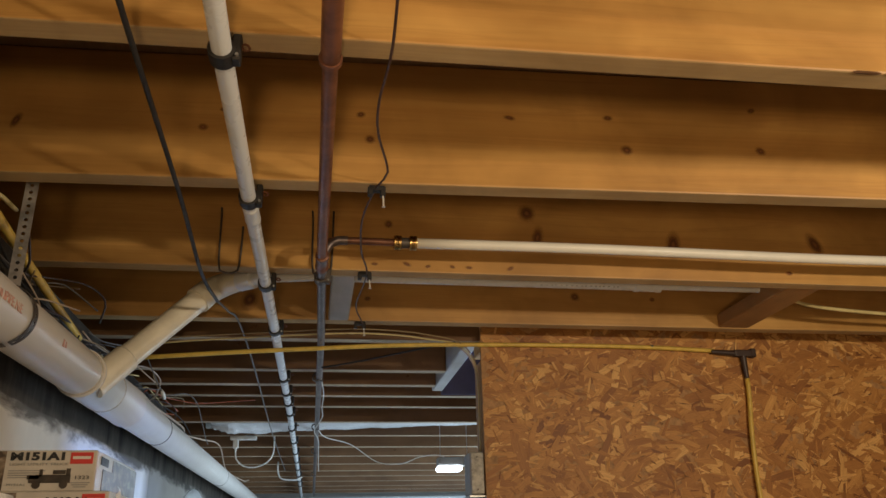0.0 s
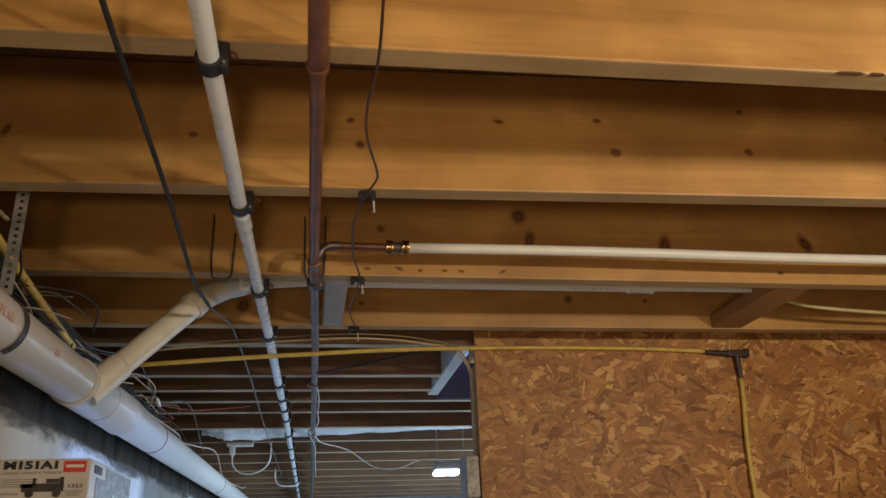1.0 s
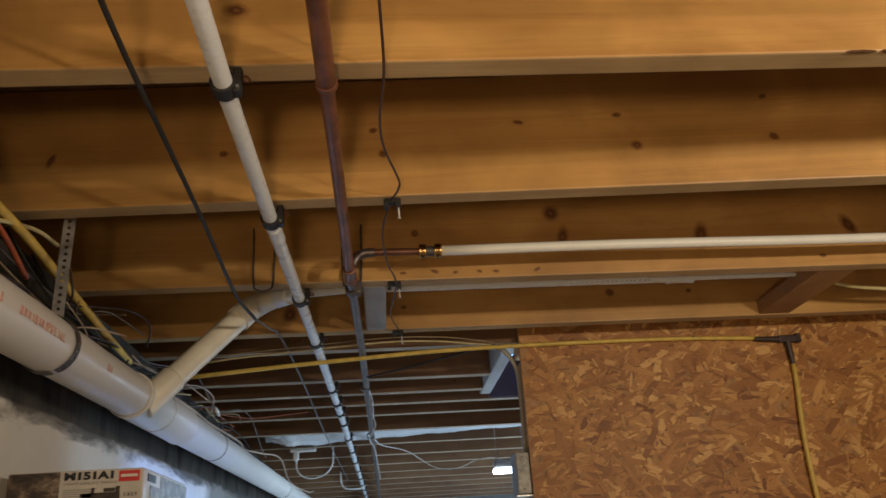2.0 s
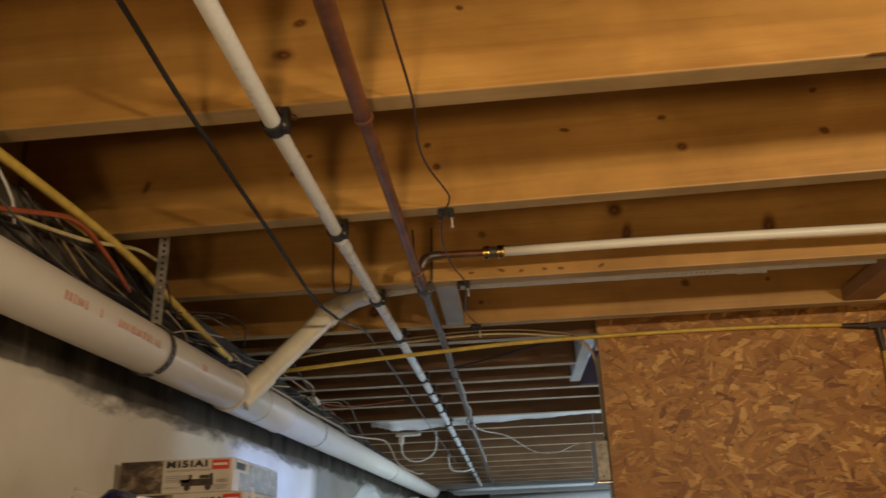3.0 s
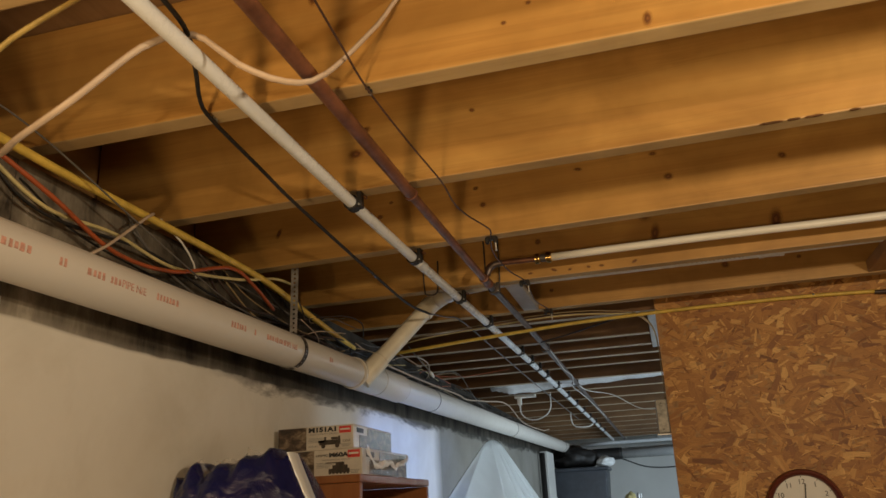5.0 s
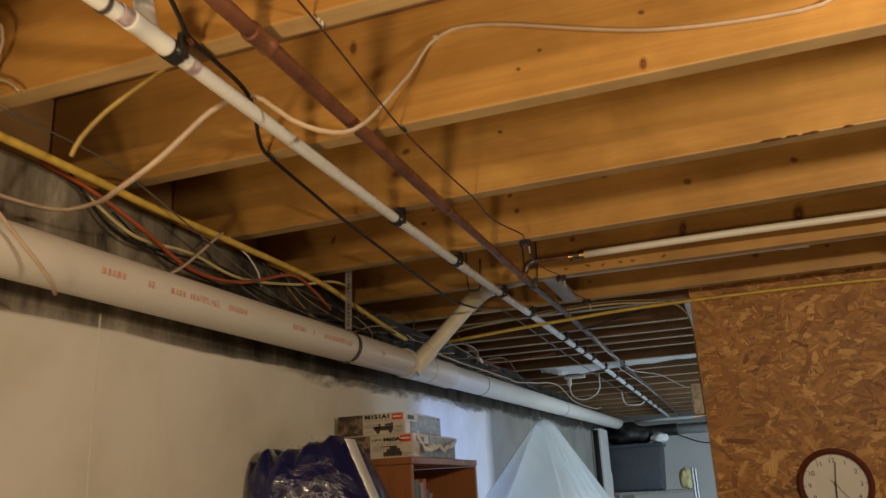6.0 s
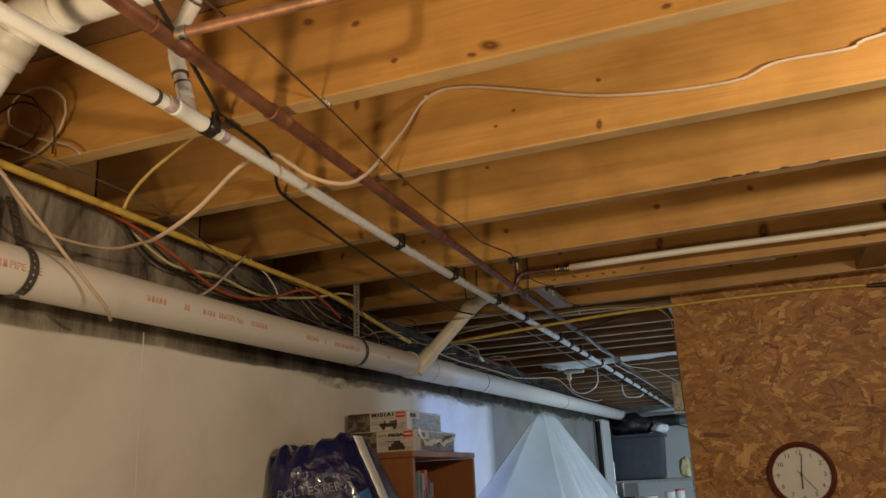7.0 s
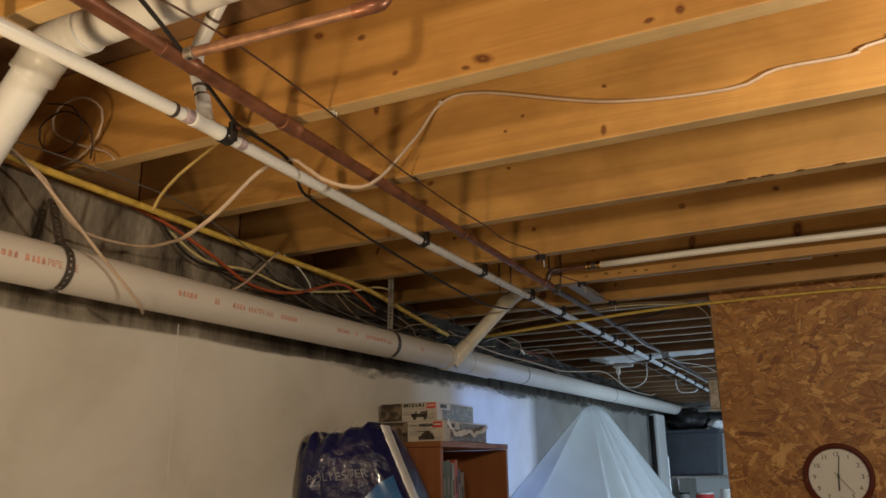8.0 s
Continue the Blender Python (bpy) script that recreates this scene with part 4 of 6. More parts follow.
def wire_clip(x, y, label="small black cable clip with a bright nail"):
    ob = thing("cable_clip", (x, y, ZJ), label, "cable clip", "nail-on cable clips")
    part("saddle", join(bm_box((0.026, 0.015, 0.009), (0, 0, -0.0048), 0.0014), bm_box((0.008, 0.015, 0.014), (-0.011, 0, -0.010), 0.001), bm_box((0.009, 0.013, 0.016), (0.010, 0, -0.010), 0.001)), M_BLACK, ob)
    part("nail", bm_tube([(0.010, -0.002, -0.014), (0.011, -0.004, -0.036), (0.011, -0.004, -0.038)], 0.0016, 8, radii=[0.0016, 0.0016, 0.0034]), M_NAIL, ob, "bright nail")
    return ob


c1 = wire_clip(0.203, 0.388)
for p in ((0.210, 0.812), (0.222, 1.197)):
    copy_thing(c1, Matrix.Translation((*p, ZJ)))


def staple(x, y, z, mat, label, turn=0.0):
    ob = thing("cable_staple", (x, y, z), label, "cable staple", "cable staples")
    ob.rotation_euler = (0, 0, turn)
    part("bridge", bm_ring((0, 0, 0), (1, 0, 0), 0.0045, 0.0072, 0.007, 10, arc=math.pi, start=0), mat, ob)
    part("pin", bm_tube([(0, 0.008, 0.004), (0, 0.008, -0.004)], 0.0012, 6), M_STEEL, ob)
    return ob


for sx, sy, sz, sm, sl in ((0.204, -0.757, 2.206, M_WHITE_CABLE, "white plastic staple over a thin wire"), (0.176, -0.388, 2.206, M_BLACK, "black staple over a thin wire"), (-0.098, -0.388, 2.206, M_WHITE_CABLE, "white plastic staple over a black cable"), (0.255, -0.411, 2.362, M_WHITE_CABLE, "white plastic staple over a cream cable"), (1.072, 1.326, 2.189, M_STEEL, "bright metal staple over a yellow cord"), (0.40, 1.335, 2.187, M_WHITE_CABLE, "white plastic staple over a yellow cord")):
    staple(sx, sy, sz, sm, sl)


def hook(x0, x1, za, zb, y):
    """A bent nail hook, its legs driven into the joist's face."""
    low = 2.196
    pts = [(x0, y + 0.002, za), (x0 + 0.002, y - 0.004, za - 0.02), (x0 + 0.004, y - 0.006, low + 0.02), (x0 + 0.012, y - 0.007, low), (x1 - 0.010, y - 0.007, low), (x1 - 0.002, y - 0.006, low + 0.02), (x1, y - 0.003, zb)]
    return tagged(link("wire_hook", bm_tube(spline(pts, 0.008), 0.0022, 7), M_DARKSTEEL, None, "", True), "dark bent wire pipe hook nailed to a joist", "pipe hook", "wire pipe hooks")


hook(-0.098, -0.050, 2.345, 2.300, 0.803)
hook(0.094, 0.140, 2.345, 2.344, 0.803)

# cream cable across the joist face, over the white pipe and drooping to the wall
cable("cream_cable", [(1.75, -0.414, 2.33), (1.14, -0.410, 2.294), (1.06, -0.410, 2.277), (0.935, -0.410, 2.279), (0.852, -0.410, 2.259), (0.625, -0.410, 2.284), (0.350, -0.410, 2.367), (0.255, -0.412, 2.362), (0.21, -0.44, 2.285), (0.155, -0.51, 2.172), (0.115, -0.55, 2.146), (0.06, -0.585, 2.165), (0.018, -0.605, 2.202), (-0.012, -0.62, 2.206), (-0.045, -0.655, 2.172), (-0.10, -0.70, 2.085), (-0.19, -0.69, 2.05), (-0.29, -0.63, 2.066), (-0.35, -0.66, 2.056), (-0.365, -0.80, 2.056), (-0.362, -0.87, 2.106), (-0.36, -0.924, 2.146), (-0.35, -1.1, 2.19)], 0.0052, M_CREAM_CABLE, "cream sheathed cable stapled to a joist and drooping to the wall", flat=0.6)
cable("loose_cable", [(-0.352, -1.0, 2.175), (-0.330, -0.945, 2.13), (-0.305, -0.90, 2.075), (-0.300, -0.785, 1.985), (-0.302, -0.70, 1.925), (-0.330, -0.655, 1.910)], 0.0035, M_CREAM_CABLE, "cream cable hanging over the drain pipe")
cable("yellow_stub", [(-0.075, -0.69, 2.262), (-0.125, -0.715, 2.212), (-0.178, -0.735, 2.165), (-0.215, -0.745, 2.122), (-0.226, -0.75, 2.092)], 0.0050, M_OCHRE, "ochre cable curling out of a joist bay", flat=0.6)
cable("coiled_cable", [(-0.36, -0.80, 2.21), (-0.35, -0.81, 2.26), (-0.38, -0.82, 2.30), (-0.44, -0.82, 2.325), (-0.50, -0.82, 2.30), (-0.49, -0.81, 2.25), (-0.42, -0.81, 2.235), (-0.37, -0.82, 2.27), (-0.39, -0.83, 2.32), (-0.46, -0.84, 2.34)], 0.0019, M_DARK_PLUG, "thin dark cable coiled loosely in a joist bay")

cable("coiled_cable", [(-0.30, -0.79, 2.20), (-0.33, -0.79, 2.225), (-0.40, -0.80, 2.25), (-0.47, -0.81, 2.29), (-0.45, -0.82, 2.335), (-0.38, -0.82, 2.345), (-0.33, -0.81, 2.31), (-0.345, -0.80, 2.26), (-0.41, -0.79, 2.225), (-0.50, -0.79, 2.215)], 0.0026, M_CREAM_CABLE, "thin cream cable coiled loosely in a joist bay")

# bundle along the wall
cable("yellow_cable", [(-0.38, -2.2, 2.18), (-0.39, -1.3, 2.175), (-0.395, -0.892, 2.168), (-0.395, -0.569, 2.166), (-0.395, -0.372, 2.162), (-0.395, -0.114, 2.165), (-0.395, 0.334, 2.164), (-0.398, 0.60, 2.138), (-0.40, 0.85, 2.112), (-0.405, 1.0, 2.102)], 0.0082, M_YELLOW, "thick yellow cable slung along the foundation wall")
cable("orange_cable", [(-0.428, -0.62, 2.172), (-0.41, -0.52, 2.150), (-0.392, -0.40, 2.108), (-0.39, -0.237, 2.060), (-0.39, -0.049, 2.074), (-0.39, 0.18, 2.146), (-0.39, 0.297, 2.130), (-0.40, 0.42, 2.10)], 0.0045, M_ORANGE, "orange cable sagging along the foundation wall")
cable("ochre_cable", [(-0.428, -0.52, 2.15), (-0.405, -0.40, 2.092), (-0.40, -0.23, 2.100), (-0.40, -0.036, 2.088), (-0.40, 0.228, 2.132), (-0.39, 0.40, 2.178), (-0.39, 0.5, 2.19)], 0.0038, M_YELLOW_PALE, "pale yellow cable sagging in the bundle along the wall")
cable("grey_wire", [(-0.40, -1.6, 2.15), (-0.38, -1.1, 2.18), (-0.37, -0.9, 2.195), (-0.37, -0.605, 2.202), (-0.37, -0.463, 2.189), (-0.37, -0.239, 2.136), (-0.37, -0.038, 2.088), (-0.39, 0.2, 2.06), (-0.40, 0.5, 2.055)], 0.0018, M_GREY_CABLE, "thin grey wire crossing the cable bundle")
cable("white_tail", [(-0.40, -0.09, 2.178), (-0.40, -0.066, 2.168), (-0.40, -0.01, 2.152), (-0.40, 0.039, 2.119), (-0.405, 0.06, 2.09)], 0.0022, M_WHITE_CABLE, "thin white wire tail in the cable bundle")
cable("white_tie", [(-0.40, -0.30, 2.035), (-0.382, -0.27, 2.06), (-0.38, -0.16, 2.155), (-0.395, -0.12, 2.178)], 0.003, M_CREAM_CABLE, "pale wire tied across the cable bundle")
brng = random.Random(21)
for k in range(10):
    mat = (M_BLACK, M_GREY_CABLE, M_DARK_PLUG, M_OLIVE, M_BLACK)[k % 5]
    word = {M_GREY_CABLE: "grey", M_BLACK: "black", M_OLIVE: "olive-brown", M_DARK_PLUG: "dark brown"}[mat]
    y, base = ((-0.45, -0.2, 0.15, 0.3, 0.5)[k % 5] + brng.uniform(0, 0.2)), brng.uniform(2.055, 2.115)
    x = brng.uniform(-0.424, -0.400)
    pts = [(-0.424, y - 0.14, base + 0.075)]
    end = 0.75 + 0.1 * k if k < 4 else brng.uniform(2.5, 6.4)
    while y < end:
        lift = 0.03 * min(1.0, max(0.0, y - 0.9))
        pts.append((max(-0.424, x + brng.uniform(-0.01, 0.012)), y, base + lift + brng.uniform(-0.022, 0.022)))
        y += brng.uniform(0.16, 0.34)
    cable("bundle_cable", pts, brng.uniform(0.0017, 0.0030), mat, word + " cable in the tangled bundle along the wall", group="bundle along the wall", sides=6)
# short tails poking out past the wye
for k in range(9):
    y0 = brng.uniform(0.55, 1.9)
    z0 = 2.11 + brng.uniform(-0.03, 0.03)
    x0 = -0.40
    pts = [(x0, y0, z0), (x0 + brng.uniform(0.0, 0.03), y0 + brng.uniform(0.05, 0.12), z0 + brng.uniform(-0.02, 0.03)), (x0 + brng.uniform(0.01, 0.08), y0 + brng.uniform(0.14, 0.25), z0 + brng.uniform(-0.03, 0.04))]
    mat = (M_CREAM_CABLE, M_GREY_CABLE, M_ORANGE, M_YELLOW_PALE, M_GREY_CABLE)[k % 5]
    word = {M_GREY_CABLE: "grey", M_CREAM_CABLE: "cream", M_ORANGE: "orange", M_YELLOW_PALE: "pale yellow", M_WHITE_CABLE: "white"}[mat]
    cable("wire_tail", pts, 0.0017, mat, word + " wire tail poking out of the bundle", group="wire tails", sides=6)

# a loose wire hanging past the wye, with a white wire nut, and stray ends round it
cable("slack_wire", [(-0.352, 1.425, 2.182), (-0.349, 1.50, 2.160), (-0.344, 1.60, 2.135), (-0.341, 1.68, 2.118)], 0.0016, M_GREY_CABLE, "thin grey wire hanging from a joist past the drain wye", sides=6)
tagged(link("wire_nut", bm_tube([(-0.342, 1.672, 2.122), (-0.340, 1.688, 2.114), (-0.338, 1.708, 2.104)], 0.006, 10, radii=[0.0035, 0.0066, 0.0052]), M_WHITE_CABLE, None, "", True), "small white wire nut on a hanging wire", "wire nut")
cable("slack_wire", [(-0.338, 1.705, 2.108), (-0.315, 1.74, 2.122), (-0.285, 1.80, 2.135), (-0.268, 1.90, 2.125), (-0.262, 2.02, 2.08), (-0.270, 2.20, 2.055), (-0.275, 2.32, 2.050)], 0.0016, M_GREY_CABLE, "thin grey wire drooping from a wire nut", sides=6)
cable("slack_wire", [(-0.340, 1.70, 2.108), (-0.325, 1.80, 2.118), (-0.27, 1.93, 2.130), (-0.21, 2.02, 2.150), (-0.10, 2.12, 2.178)], 0.0013, M_ORANGE, "thin orange wire slack below the joists", sides=6)
for k in range(12):
    y0 = brng.uniform(0.42, 1.15) if k < 7 else brng.uniform(1.2, 2.6)
    x0, z0 = brng.uniform(-0.41, -0.36), brng.uniform(2.075, 2.15)
    turn = brng.uniform(0, 6.28)
    pts = [(min(-0.30, max(-0.424, x0 + 0.030 * math.sin(turn + 1.3 * j) + 0.004 * j)), y0 + 0.085 * j + brng.uniform(-0.02, 0.02), z0 + 0.026 * math.cos(turn + 1.1 * j)) for j in range(brng.randint(4, 7))]
    mat = (M_DARK_PLUG, M_CREAM_CABLE, M_OLIVE, M_BLACK)[k % 4]
    word = {M_DARK_PLUG: "dark brown", M_CREAM_CABLE: "cream", M_OLIVE: "olive-brown", M_BLACK: "black"}[mat]
    cable("stray_wire", pts, brng.uniform(0.0013, 0.0024), mat, word + " stray wire tangled above the drain pipe", group="stray wires", sides=6)

# cables over the partition corner
for k, (mat, dz, dy, word) in enumerate(((M_OLIVE, 0.0, 0.0, "olive-brown"), (M_YELLOW_PALE, -0.006, 0.022, "pale yellow"), (M_CREAM_CABLE, 0.001, 0.040, "cream"))):
    cable("corner_cable", [(-0.40, 1.37 + dy, 2.168), (-0.29, 1.32 + dy, 2.188 + dz), (-0.05, 1.275 + dy, 2.196 + dz), (0.18, 1.245 + dy, 2.203 + dz), (0.32, 1.255 + dy, 2.204 + dz), (0.42, 1.28 + dy, 2.200 + dz), (0.505, 1.32 + dy, 2.192), (0.552, 1.352 + 0.014 * k, 2.150), (0.5635, 1.358 + 0.012 * k, 2.08), (0.564, 1.360 + 0.012 * k, 1.98), (0.564, 1.362 + 0.012 * k, 1.90)], 0.0019, mat, word + " cable crossing to the partition's end and dropping down it", group="cables at the partition")
cable("black_lead", [(0.13, 1.60, 2.180), (0.25, 1.545, 2.190), (0.38, 1.45, 2.198), (0.50, 1.36, 2.203)], 0.0028, M_BLACK, "black lead crossing below the joists")
cable("extension_cord", [(-0.43, 1.365, 2.142), (-0.30, 1.36, 2.150), (-0.10, 1.348, 2.162), (0.11, 1.335, 2.172), (0.32, 1.330, 2.183), (0.566, 1.326, 2.188), (0.812, 1.325, 2.190), (1.066, 1.325, 2.188), (1.262, 1.325, 2.181)], 0.0062, M_YELLOW, "yellow extension cord stapled along the strand board", "extension cord")


def cord_tee():
    ob = thing("cord_socket", (1.352, 1.323, 2.174), "dark three-way moulded socket on the yellow cord", "cord socket")
    part("body", bm_box((0.060, 0.020, 0.020), (0.0, 0, 0), 0.004, segments=2), M_DARK_PLUG, ob)
    smooth_part("inlet", bm_tube([(-0.10, 0, 0.004), (-0.03, 0, 0.0)], 0.009, 12, radii=[0.0065, 0.0095]), M_DARK_PLUG, ob)
    smooth_part("outlet", bm_tube([(-0.002, 0, -0.008), (0.0, 0, -0.075)], 0.009, 12, radii=[0.010, 0.0065]), M_DARK_PLUG, ob)
    part("cap", bm_box((0.018, 0.022, 0.026), (0.028, 0, 0.001), 0.003), M_DARK_PLUG, ob)
    return ob


cord_tee()
cable("extension_cord", [(1.352, 1.323, 2.10), (1.350, 1.323, 2.05), (1.338, 1.322, 1.93), (1.334, 1.322, 1.80), (1.337, 1.322, 1.55), (1.33, 1.32, 1.0)], 0.0068, M_YELLOW, "yellow extension cord hanging down the strand board", "extension cord")
cable("bay_cable", [(1.305, 1.02, 2.252), (1.45, 1.03, 2.225), (1.9, 1.07, 2.215), (2.6, 1.182, 2.23)], 0.005, M_YELLOW_PALE, "pale yellow cable resting in a joist bay")

# ---- shelf, boxes and bag by the wall ----
RY90 = Matrix.Rotation(radians(90), 3, "X")                                     # upright lettering read from the south


def bookshelf():
    ob = thing("bookshelf", (0, 0, 0), "brown veneered bookshelf against the foundation wall", "bookshelf")
    x0, x1, y0, y1, top = -0.431, -0.168, 0.432, 1.004, 1.670
    w, xc, yc = x1 - x0, (x0 + x1) / 2, (y0 + y1) / 2
    for y in (y0 + 0.009, y1 - 0.009):
        part("side_panel", bm_box((w, 0.018, top - 0.02), (xc, y, (top - 0.02) / 2), 0.0015), M_SHELF, ob)
    part("top_panel", bm_box((w + 0.004, y1 - y0 + 0.004, 0.019), (xc, yc, top - 0.0096), 0.002), M_SHELF, ob)
    part("back_panel", bm_box((0.005, y1 - y0 - 0.04, top - 0.04), (x0 + 0.004, yc, top / 2)), M_SHELF, ob)
    for z in (0.06, 0.40, 0.72, 1.04, 1.365):
        part("shelf_board", bm_box((w - 0.012, y1 - y0 - 0.037, 0.017), (xc, yc, z), 0.001), M_SHELF, ob)
    return ob


bookshelf()


M_PAGES = plain("yellowed_pages", (0.34, 0.28, 0.19), 0.7, vary=0.2, scale=40)


def book(y, thick, high, deep, colour, label):
    m = plain("book_cover", colour, 0.45, vary=0.15, scale=10, relief=0.1)
    ob = thing("book", (-0.215, y, 1.3736), label, "book", "books on the shelf")
    x = -deep / 2
    for s in (-1, 1):
        part("cover", bm_box((deep, 0.002, high), (x, s * (thick / 2 - 0.001), high / 2)), m, ob)
    part("spine", bm_box((0.0022, thick, high), (0.0012, 0, high / 2), 0.0006), m, ob)
    part("pages", bm_box((deep - 0.008, thick - 0.0045, high - 0.008), (x - 0.002, 0, high / 2)), M_PAGES, ob, "yellowed pages")
    part("title_bar", bm_box((0.0008, thick * 0.35, high * 0.22), (0.0027, 0, high * 0.66)), M_GREY_INK if sum(colour) < 0.5 else M_INK, ob)
    return ob


yb = 0.458
for thick, high, colour, word in ((0.020, 0.205, (0.42, 0.10, 0.09), "faded red"), (0.016, 0.200, (0.50, 0.20, 0.15), "pinkish red"), (0.024, 0.215, (0.05, 0.05, 0.055), "black"), (0.012, 0.190, (0.36, 0.33, 0.28), "faded tan"), (0.030, 0.235, (0.10, 0.13, 0.08), "dark green"), (0.026, 0.238, (0.13, 0.15, 0.10), "olive green"), (0.014, 0.225, (0.05, 0.08, 0.06), "dark green"), (0.018, 0.230, (0.40, 0.40, 0.36), "pale grey"), (0.022, 0.240, (0.46, 0.12, 0.08), "red"), (0.02, 0.21, (0.06, 0.06, 0.09), "navy"), (0.028, 0.2, (0.25, 0.18, 0.10), "tan")):
    book(yb + thick / 2, thick, high, 0.15, colour, word + " hardback book standing on the shelf")
    yb += thick + 0.0015


def kit_box(x0, x1, y0, y1, z0, z1, white0, label, words, vehicle, wheels):
    """A printed cardboard kit box: dark art, a white title field, a red badge, a drawn vehicle."""
    ob = thing("model_kit_box", (0, 0, 0), label, "model kit box", "kit boxes on the shelf")
    body = part("carton", bm_box((x1 - x0, y1 - y0, z1 - z0), ((x0 + x1) / 2, (y0 + y1) / 2, (z0 + z1) / 2), 0.0015), M_KIT_CARD, ob)
    f = y0 - 0.0006
    h = z1 - z0
    part("art_field", bm_box((white0 - x0 - 0.002, 0.001, h - 0.003), ((white0 + x0) / 2, f, (z0 + z1) / 2)), M_ART, ob, "dark brown picture field")
    w = x1 - white0
    part("badge", bm_box((w * 0.25, 0.0012, h * 0.28), (x1 - w * 0.17, f, z1 - h * 0.20)), M_RED, ob, "red badge with a plain stripe")
    part("badge_stripe", bm_box((w * 0.20, 0.0012, h * 0.07), (x1 - w * 0.17, f - 0.0006, z1 - h * 0.19)), M_CARD, ob)
    for text, size, dx, dz in words:
        lettering("lettering", text, size, (white0 + dx, f - 0.0003, z0 + dz), RY90 @ Matrix.Diagonal((1.5, 1, 1)), M_INK if size > 0.007 else M_GREY_INK, ob, bold=0.05 if size > 0.01 else 0.0)
    for k in range(4):
        part("small_print", bm_box((w * (0.40 - 0.05 * k), 0.0009, h * 0.022), (white0 + w * (0.24 - 0.025 * k), f, z0 + h * (0.50 - 0.055 * k))), M_GREY_INK, ob)
    for k in range(3):
        part("small_print", bm_box((w * (0.22 - 0.04 * k), 0.0009, h * 0.022), (x1 - w * 0.16, f, z0 + h * (0.20 - 0.05 * k))), M_GREY_INK, ob)
    shapes = []
    for sx, sz, sw, sh in vehicle:
        shapes.append(bm_box((sw * w, 0.001, sh * h), (white0 + sx * w, f, z0 + sz * h), 0.0004))
    for wx, wz, wr in wheels:
        shapes.append(bm_tube([(white0 + wx * w, f - 0.0006, z0 + wz * h), (white0 + wx * w, f + 0.0004, z0 + wz * h)], wr * h, 14))
    part("vehicle_print", join(*shapes), M_DARK_ART, ob, "dark printed vehicle")
    # long side: pale with dark printed patches
    s = x1 + 0.0006
    n = y1 - y0
    side = [bm_box((0.001, n * a, h * b), (s, y0 + n * c, z0 + h * d)) for a, b, c, d in ((0.64, 0.90, 0.67, 0.48), (0.22, 0.55, 0.25, 0.32))]
    part("side_print", join(*side), M_ART, ob, "dark printed patches")
    part("side_title", bm_box((0.0011, n * 0.16, h * 0.20), (s + 0.0003, y0 + n * 0.16, z1 - h * 0.22)), M_INK, ob)
    return ob


M_KIT_CARD = plain("printed_card", (0.60, 0.55, 0.47), 0.35, vary=0.12, scale=20, relief=0.05)


def printed_art():
    """A printed photograph too small to read: patches of dark brown, umber and tan."""
    m, nt, b = material("printed_art")
    patch = noise_tex(nt, coords(nt, (1, 1, 1.5)), 34.0, 3.0, 0.6, 0.8)
    nt.links.new(ramp(nt, patch, [(0.34, (0.030, 0.022, 0.018)), (0.48, (0.085, 0.058, 0.040)), (0.60, (0.20, 0.15, 0.10)), (0.70, (0.34, 0.28, 0.21))]), b.inputs["Base Color"])
    b.inputs["Roughness"].default_value = 0.35
    return m


M_ART = printed_art()
M_DARK_ART = plain("dark_art", (0.055, 0.043, 0.033), 0.35, vary=0.5, scale=60, relief=0)
JEEP = ((0.50, 0.30, 0.46, 0.20), (0.60, 0.46, 0.14, 0.10), (0.40, 0.44, 0.04, 0.18), (0.70, 0.46, 0.05, 0.18), (0.32, 0.34, 0.14, 0.10))
TANK = ((0.52, 0.20, 0.44, 0.16), (0.54, 0.34, 0.32, 0.14), (0.54, 0.46, 0.18, 0.12), (0.36, 0.50, 0.24, 0.04))
kit_box(-0.418, -0.209, 0.495, 0.785, 1.7372, 1.797, -0.337, "white and brown cardboard model kit box on another box", (("M151A1", 0.0155, 0.005, 0.0455), ("LIGHT UTILITY TRUCK", 0.0055, 0.005, 0.0375), ("M151A1", 0.0052, 0.005, 0.008), ("1323", 0.0075, 0.098, 0.017)), JEEP, ((0.36, 0.16, 0.10), (0.66, 0.16, 0.10)))
kit_box(-0.428, -0.184, 0.490, 0.842, 1.6706, 1.7366, -0.313, "white and brown film-wrapped model kit box on the bookshelf", (("USMC", 0.0085, 0.004, 0.049), ("M60A1", 0.0140, 0.040, 0.0475), ("WITH PASSIVE ARMOR", 0.0052, 0.020, 0.0385)), TANK, tuple((0.33 + 0.075 * k, 0.13, 0.055) for k in range(6)))


def shrink_wrap():
    """Torn clear film crumpled on the lower box's long side."""
    bm = bmesh.new()
    n, m = 26, 8
    grid = []
    for i in range(n + 1):
        row = []
        for j in range(m + 1):
            u, v = i / n, j / m
            y = 0.505 + 0.33 * u
            z = 1.673 + 0.061 * v
            x = -0.1825 + 0.016 * abs(noise.noise((u * 5, v * 2.2, 3.1))) + 0.008 * abs(noise.noise((u * 13, v * 5, 1.0)))
            row.append(bm.verts.new((x, y, z)))
        grid.append(row)
    for i in range(n):
        for j in range(m):
            bm.faces.new((grid[i][j], grid[i + 1][j], grid[i + 1][j + 1], grid[i][j + 1]))
    ob = link("wrapping_film", bm, M_WRAP, None, "", True)
    return tagged(ob, "crumpled clear wrapping film on a kit box", "plastic film")


wrap = shrink_wrap()


